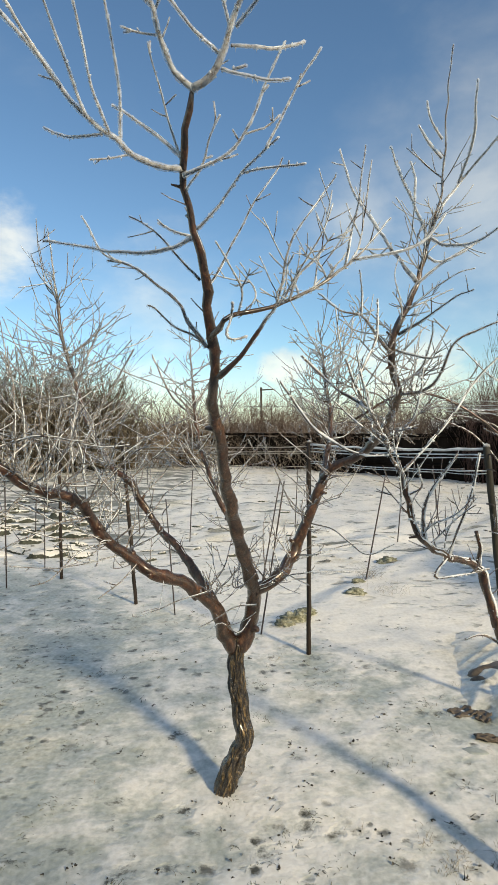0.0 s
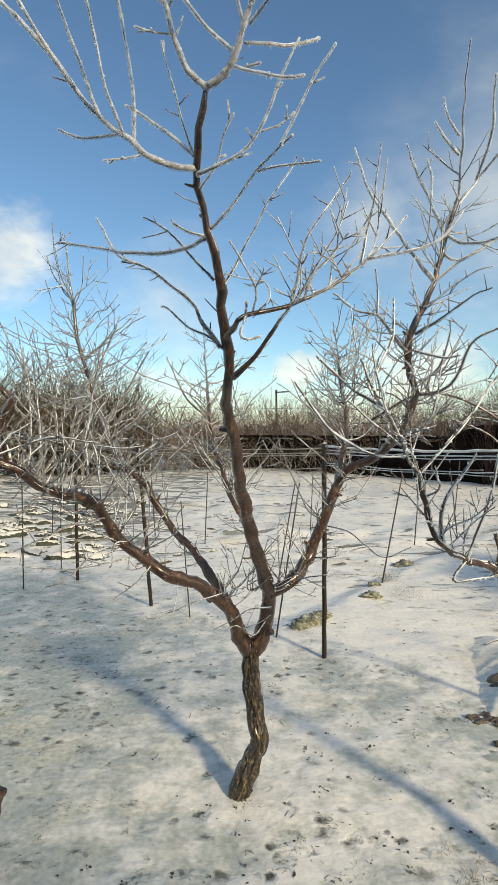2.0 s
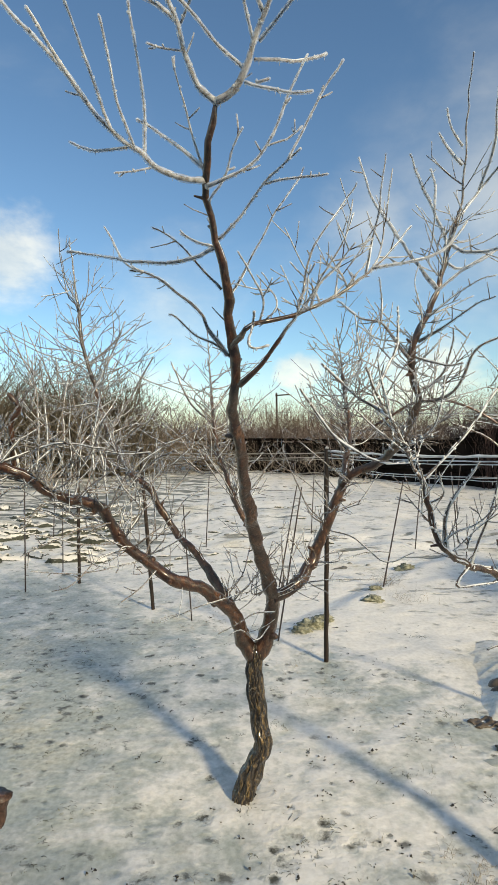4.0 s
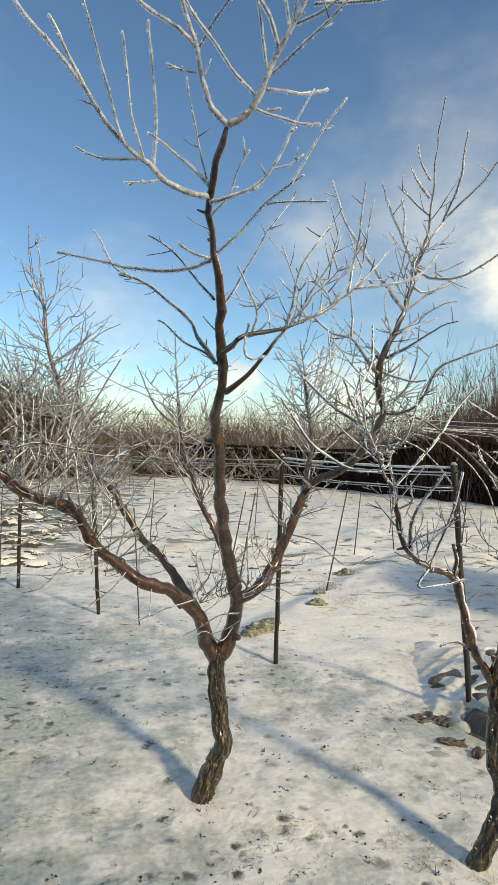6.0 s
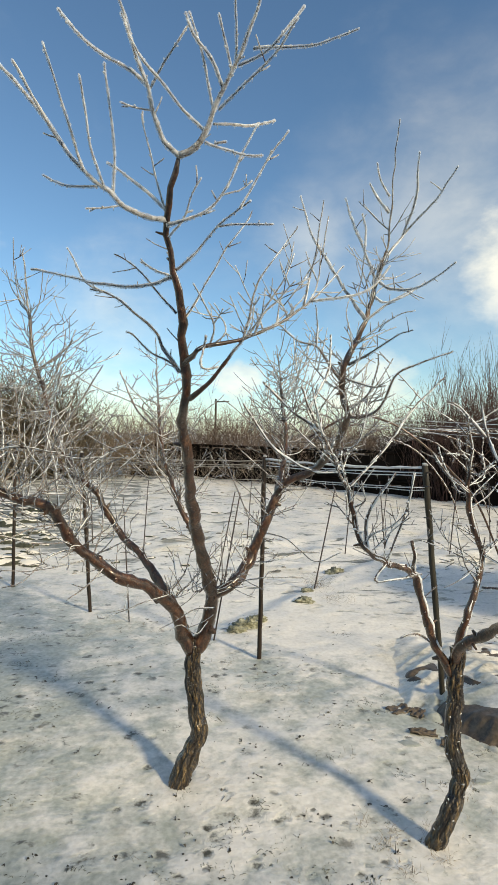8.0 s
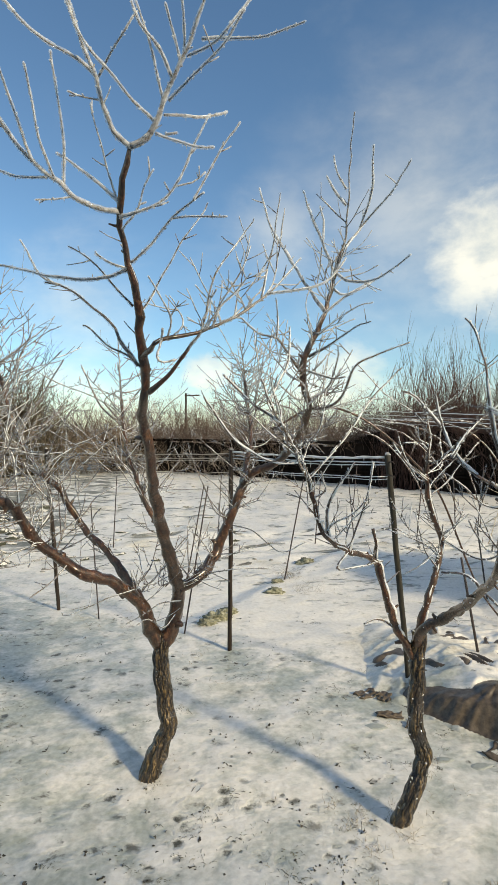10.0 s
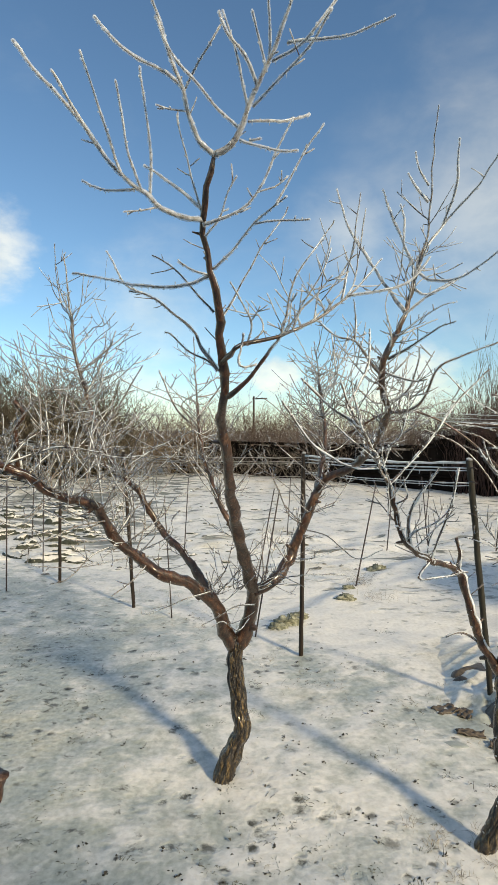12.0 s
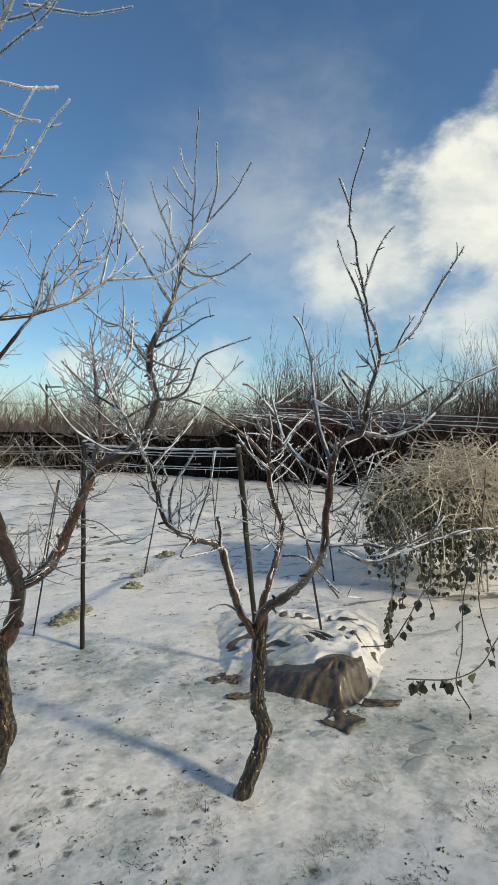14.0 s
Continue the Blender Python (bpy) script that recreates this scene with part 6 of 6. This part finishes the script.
    for _ in range(1500):
        c = on_dome(-0.15, 0.8)
        if c.x > hub.x - 0.1 or noise.noise(c * 3.0) < -0.15:
            continue
        d = Vector((rnd.gauss(0, 0.6), rnd.gauss(0, 0.6), -0.9)).normalized()
        leaves.leaf(c, d, away(d, rnd), rnd.uniform(0.025, 0.06), rnd.uniform(-0.4, 0.5))
    for k in range(190):
        a = rnd.uniform(2.2, 4.6) if k % 3 else rnd.uniform(0, math.tau)
        foot = hub + Vector((math.cos(a) * rnd.uniform(0.45, 0.86), math.sin(a) * rnd.uniform(0.4, 0.7), rnd.uniform(0.65, 1.05)))
        tip = foot + Vector((math.cos(a) * 0.08, math.sin(a) * 0.08, -rnd.uniform(0.25, 0.75)))
        tip.z = max(tip.z, 0.08)
        pts = smooth_path([foot, foot.lerp(tip, 0.5) + Vector((rnd.gauss(0, 0.04), rnd.gauss(0, 0.04), 0)), tip], 0.08)
        fine.tube(pts, [0.0018] * len(pts), 4)
        for _ in range(rnd.randint(4, 12)):
            c = pts[rnd.randint(0, len(pts) - 1)] + Vector((rnd.gauss(0, 0.025), rnd.gauss(0, 0.025), 0))
            d = Vector((rnd.gauss(0, 0.4), rnd.gauss(0, 0.4), -1)).normalized()
            leaves.leaf(c, d, away(d, rnd), rnd.uniform(0.03, 0.07), rnd.uniform(-0.4, 0.5))
    part("cane_tangle", canes, VINE, heap, kind="stuff")
    part("shoot_tangle", fine, VINE, heap, kind="stuff")
    part("olive_foliage", olive, OLIVE_LEAF, heap, "olive half-dry leaves", "stuff")
    part("foliage", leaves, LEAF, heap, "dark frozen leaves", "stuff")


make_vine_heap()


def hanging_cane(leaf_count, size, *pts):
    hanging_cane.count += 1
    rnd = random.Random(900 + hanging_cane.count)
    path = smooth_path(pts, 0.04)
    cane = root("hanging_cane", (4.3, 4.4, 0), "thin vine cane hanging with withered dark leaves", "vine", "hanging canes")
    s = Soup()
    s.tube(path, [0.0035] * len(path), 6, 0.2)
    part("stalk", s, BARK_TWIG, cane)
    for _ in range(leaf_count):
        i = int(len(path) * rnd.uniform(0.3, 0.99))
        d = Vector((rnd.gauss(0, 0.25), rnd.gauss(0, 0.25), -1)).normalized()
        one = Soup()
        c = path[i]
        one.tube([c, c + d * 0.02], [0.0012, 0.001], 4)
        one.leaf(c + d * 0.02, d, away(d, rnd), size * rnd.uniform(0.6, 1.2), rnd.uniform(-0.4, 0.5))
        part("leaf", one, LEAF, cane)


hanging_cane.count = 0
hanging_cane(12, 0.05, (3.064, 2.5, 0.808), (2.824, 2.5, 0.808), (2.342, 2.4, 0.661), (2.107, 2.3, 0.518), (1.994, 2.3, 0.402), (1.809, 2.3, 0.408))
hanging_cane(20, 0.06, (2.854, 2.5, 1.361), (2.628, 2.3, 0.972), (2.426, 2.2, 0.678), (2.327, 2.1, 0.403), (2.203, 2, 0.278), (2.251, 1.95, 0.158))
hanging_cane(16, 0.06, (2.85, 2.2, 0.531), (2.636, 2.15, 0.406), (2.458, 2.1, 0.287), (2.262, 2.1, 0.245), (1.962, 2.1, 0.293))
hanging_cane(3, 0.05, (2.779, 2.4, 0.942), (2.631, 2.3, 0.593), (2.665, 2.2, 0.264))
hanging_cane(30, 0.06, (2.699, 3.2, 0.656), (2.582, 3.1, 0.392), (2.448, 2.95, 0.126))
hanging_cane(14, 0.05, (3.144, 3.4, 0.953), (2.912, 3.2, 0.551), (2.974, 3.1, 0.175))
hanging_cane(22, 0.05, (3.084, 3.5, 0.797), (2.941, 3.4, 0.498), (2.819, 3.3, 0.194))
hanging_cane(24, 0.05, (3.185, 3.8, 1.094), (3.03, 3.7, 0.764), (2.932, 3.6, 0.4))
hanging_cane(20, 0.05, (3.432, 3.6, 0.758), (3.265, 3.5, 0.519), (3.172, 3.4, 0.288))
hanging_cane(18, 0.05, (3.027, 3.7, 0.913), (2.835, 3.5, 0.553), (2.738, 3.3, 0.27), (2.583, 3.2, 0.1))


# ---------------------------------------------------------------- pruned stump at the edge of the path
def make_stump():
    stump = root("pruned_stump", (-1.06, 1.95, 0), "short pruned stump with pale rough bark", "stump")
    s = Soup()
    path = smooth_path([(-1.06, 1.95, -0.04), (-1.04, 1.95, 0.12), (-0.985, 1.95, 0.22), (-0.965, 1.945, 0.29)], 0.012)
    s.tube(path, [0.036 + 0.006 * math.sin(i * 0.7) for i in range(len(path))], 28, 0.2, 3.0, 0.2)
    part("trunk", s, BARK_PINK, stump)


make_stump()


# ---------------------------------------------------------------- dark soil humps beyond the vine row
rnd = random.Random(41)
for k in range(170):
    y = rnd.uniform(6.3, 11.5)
    x = -1.4 - 0.16 * y + rnd.uniform(-0.35, 0.05) * y if k < 120 else rnd.uniform(-0.3, 0.12) * y
    q = rnd.uniform(0.6, 1.2) if k < 120 else rnd.uniform(0.2, 0.42)
    s = Soup()
    s.pebble(Vector((x, y, ground_height(x, y) - 0.025 * q)), q * rnd.uniform(0.10, 0.30), q * rnd.uniform(0.05, 0.12), q * rnd.uniform(0.05, 0.11), rnd, 7, 16, 0.4)
    turn = rnd.gauss(0, 0.4)
    for q in s.v:
        dx, dy = q.x - x, q.y - y
        q.x, q.y = x + dx * math.cos(turn) - dy * math.sin(turn), y + dx * math.sin(turn) + dy * math.cos(turn)
    single("soil_hump", s, DUG, "dark dug clod of frozen soil capped with snow", "soil", "soil humps", base=(x, y, 0))
for x, y, r in ((0.36, 4.32, 0.09), (0.46, 4.45, 0.07), (0.27, 4.22, 0.06), (0.95, 4.95, 0.07), (1.55, 6.2, 0.09), (1.05, 5.35, 0.05)):
    s = Soup()
    s.pebble(Vector((x, y, ground_height(x, y) + 0.005)), r * 1.3, r * 0.8, r * 0.55, rnd, 14, 26, 0.5)
    single("mossy_clod", s, MOSS, "mossy green-grey clod half covered by snow", "clod", "mossy clods", base=(x, y, 0))


def make_litter():
    """Dark crumbs, curled leaves and bits of twig that lie on the snow."""
    s = Soup()
    rnd = random.Random(51)
    for _ in range(800):
        y = 1.1 + 3.6 * rnd.random() ** 1.3
        x = rnd.uniform(-0.62, 0.62) * (y + 1.2) + 0.35
        if noise.noise(Vector((x * 1.1, y * 1.1, 5))) < rnd.uniform(-0.35, 0.15) or (x > 1.2 and y > 1.9 and rnd.random() < 0.7):
            continue
        z = ground_height(x, y)
        reach = rnd.choice((0.006, 0.012, 0.03))
        for _ in range(rnd.choice((1, 1, 2, 3, 6))):
            c = Vector((x + rnd.gauss(0, reach), y + rnd.gauss(0, reach), z + 0.001))
            kind = rnd.random()
            if kind < 0.45:
                s.pebble(c, rnd.uniform(0.002, 0.007), rnd.uniform(0.0015, 0.005), rnd.uniform(0.0008, 0.0025), rnd, 4, 8, 0.5)
            elif kind < 0.9:
                d = Vector((rnd.gauss(0, 1), rnd.gauss(0, 1), 0.2)).normalized()
                s.leaf(c, d, away(d, rnd), rnd.uniform(0.006, 0.017), rnd.uniform(0.1, 0.4))
            else:
                d = Vector((rnd.gauss(0, 1), rnd.gauss(0, 1), rnd.uniform(0, 0.8))).normalized()
                s.tube([c, c + d * rnd.uniform(0.01, 0.04)], [0.0015, 0.0008], 4)
    # grey clods over the field, in place of soft shade marks and hollows
    far = Soup()
    for _ in range(900):
        y = rnd.uniform(6.0, 16.5)
        x = rnd.uniform(-0.75, 0.95) * y
        if noise.noise(Vector((x * 0.35, y * 0.35, 3))) > -0.1:
            q = rnd.choice((0.3, 0.45, 0.8))
            far.pebble(Vector((x, y, ground_height(x, y) - 0.006)), q * rnd.uniform(0.03, 0.11), q * rnd.uniform(0.02, 0.045), q * rnd.uniform(0.015, 0.03), rnd)
    single("shade_mark_clods", far, CLOD, "grey clods standing in for soft shade marks on the snowy field", "soil", kind="stuff", base=(0, 10, 0))
    single("ground_litter", s, LITTER, "dark bits of leaf, soil and twig scattered on snow", "litter", kind="stuff", base=(0, 2.5, 0))


make_litter()


def make_grass():
    s = Soup()
    rnd = random.Random(61)

    def tuft(x, y, n, h, spread):
        z = ground_height(x, y)
        for _ in range(n):
            c = Vector((x + rnd.gauss(0, spread), y + rnd.gauss(0, spread), z - 0.005))
            d = Vector((rnd.gauss(0, 0.7), rnd.gauss(0, 0.7), 1)).normalized()
            q = h * rnd.uniform(0.4, 1.2)
            s.tube([c, c + d * q * 0.5, c + d * q + Vector((d.x, d.y, -0.5)) * q * 0.35], [0.0009, 0.0007, 0.0003], 3)

    tuft(1.2, 5.5, 60, 0.22, 0.06)
    tuft(1.25, 5.0, 40, 0.16, 0.09)
    for _ in range(60):
        x, y = rnd.uniform(0.7, 2.1), rnd.uniform(1.4, 2.3)
        if noise.noise(Vector((x * 2.3, y * 2.3, 9))) > -0.05:
            tuft(x, y, rnd.randint(16, 45), 0.035, 0.03)
    for _ in range(90):
        y = rnd.uniform(1.2, 4.5)
        tuft(rnd.uniform(-0.55, 0.75) * (y + 1), y, rnd.randint(2, 6), 0.035, 0.02)
    for _ in range(60):
        u = rnd.uniform(0, 3.5)
        tuft(-0.9 + 0.5 * u + rnd.gauss(0, 0.2), 5.3 - 0.75 * u + rnd.gauss(0, 0.2), rnd.randint(2, 6), 0.05, 0.03)
    single("dry_grass", s, STRAW, "thin tufts of dry grass poking through snow", "grass", kind="stuff", base=(1, 2, 0))


make_grass()


def make_matted_grass():
    """Dark frozen tufts, pressed down, each with a few upright blades."""
    s = Soup()
    rnd = random.Random(63)
    for k in range(300):
        y = 1.25 + 3.0 * rnd.random() ** 1.5
        x = rnd.uniform(-0.55, 0.62) * (y + 1.3) + 0.3
        if noise.noise(Vector((x * 1.4, y * 1.4, 15))) < rnd.uniform(-0.4, 0.25):
            continue
        z = ground_height(x, y)
        turn = rnd.uniform(0, math.tau)
        spread = rnd.choice((0.006, 0.012, 0.02, 0.032))
        for _ in range(int(rnd.uniform(5, 14) + spread * 900)):
            c = Vector((x + rnd.gauss(0, spread * 1.5), y + rnd.gauss(0, spread), z - 0.003))
            a = turn + rnd.gauss(0, 0.8)
            d = Vector((math.cos(a), math.sin(a), rnd.uniform(0.1, 0.9))).normalized()
            q = rnd.uniform(0.008, 0.03)
            s.tube([c, c + d * q * 0.5, c + d * q - Vector((0, 0, q * 0.35))], [0.0013, 0.0011, 0.0004], 3)
    single("grass_tufts", s, GRASS_DARK, "dark frozen grass tufts pressed into thin snow", "grass", kind="stuff", base=(0.3, 2, 0))


make_matted_grass()


# ---------------------------------------------------------------- icy footprints
def make_footprint(x, y, length, width, turn, seed):
    s = Soup()
    ca, sa = math.cos(turn), math.sin(turn)
    n, rings = 28, 5
    for i in range(rings + 1):
        for k in range(n):
            g = math.tau * k / n
            q = (i / rings) * (1 + 0.22 * noise.noise(Vector((math.cos(g) * 1.6, math.sin(g) * 1.6, seed))))
            u, v = math.cos(g) * q * length * 0.5, math.sin(g) * q * width * 0.5 * (1 - 0.25 * math.cos(g))
            px, py = x + u * ca - v * sa, y + u * sa + v * ca
            s.v.append(Vector((px, py, ground_height(px, py) + 0.004 - 0.012 * max(0.0, i / rings - 0.7) / 0.3)))
    for i in range(rings):
        for k in range(n):
            a, b = i * n + k, i * n + (k + 1) % n
            s.f.append((a, b, b + n, a + n))
    return single("footprint", s, WET_ICE, "flat grey icy footprint trodden into snow", "footprint", "footprints", base=(x, y, 0))


for x, y, l, w, turn, seed in ((1.98, 1.97, 0.26, 0.11, 0.2, 1.0), (2.16, 1.88, 0.24, 0.10, -0.2, 2.0), (1.84, 1.86, 0.22, 0.10, 0.4, 3.0), (1.52, 2.24, 0.15, 0.07, 0.1, 4.0), (1.36, 2.30, 0.12, 0.06, 0.0, 5.0), (1.13, 2.62, 0.16, 0.07, -0.2, 6.0)):
    make_footprint(x, y, l, w, turn, seed)
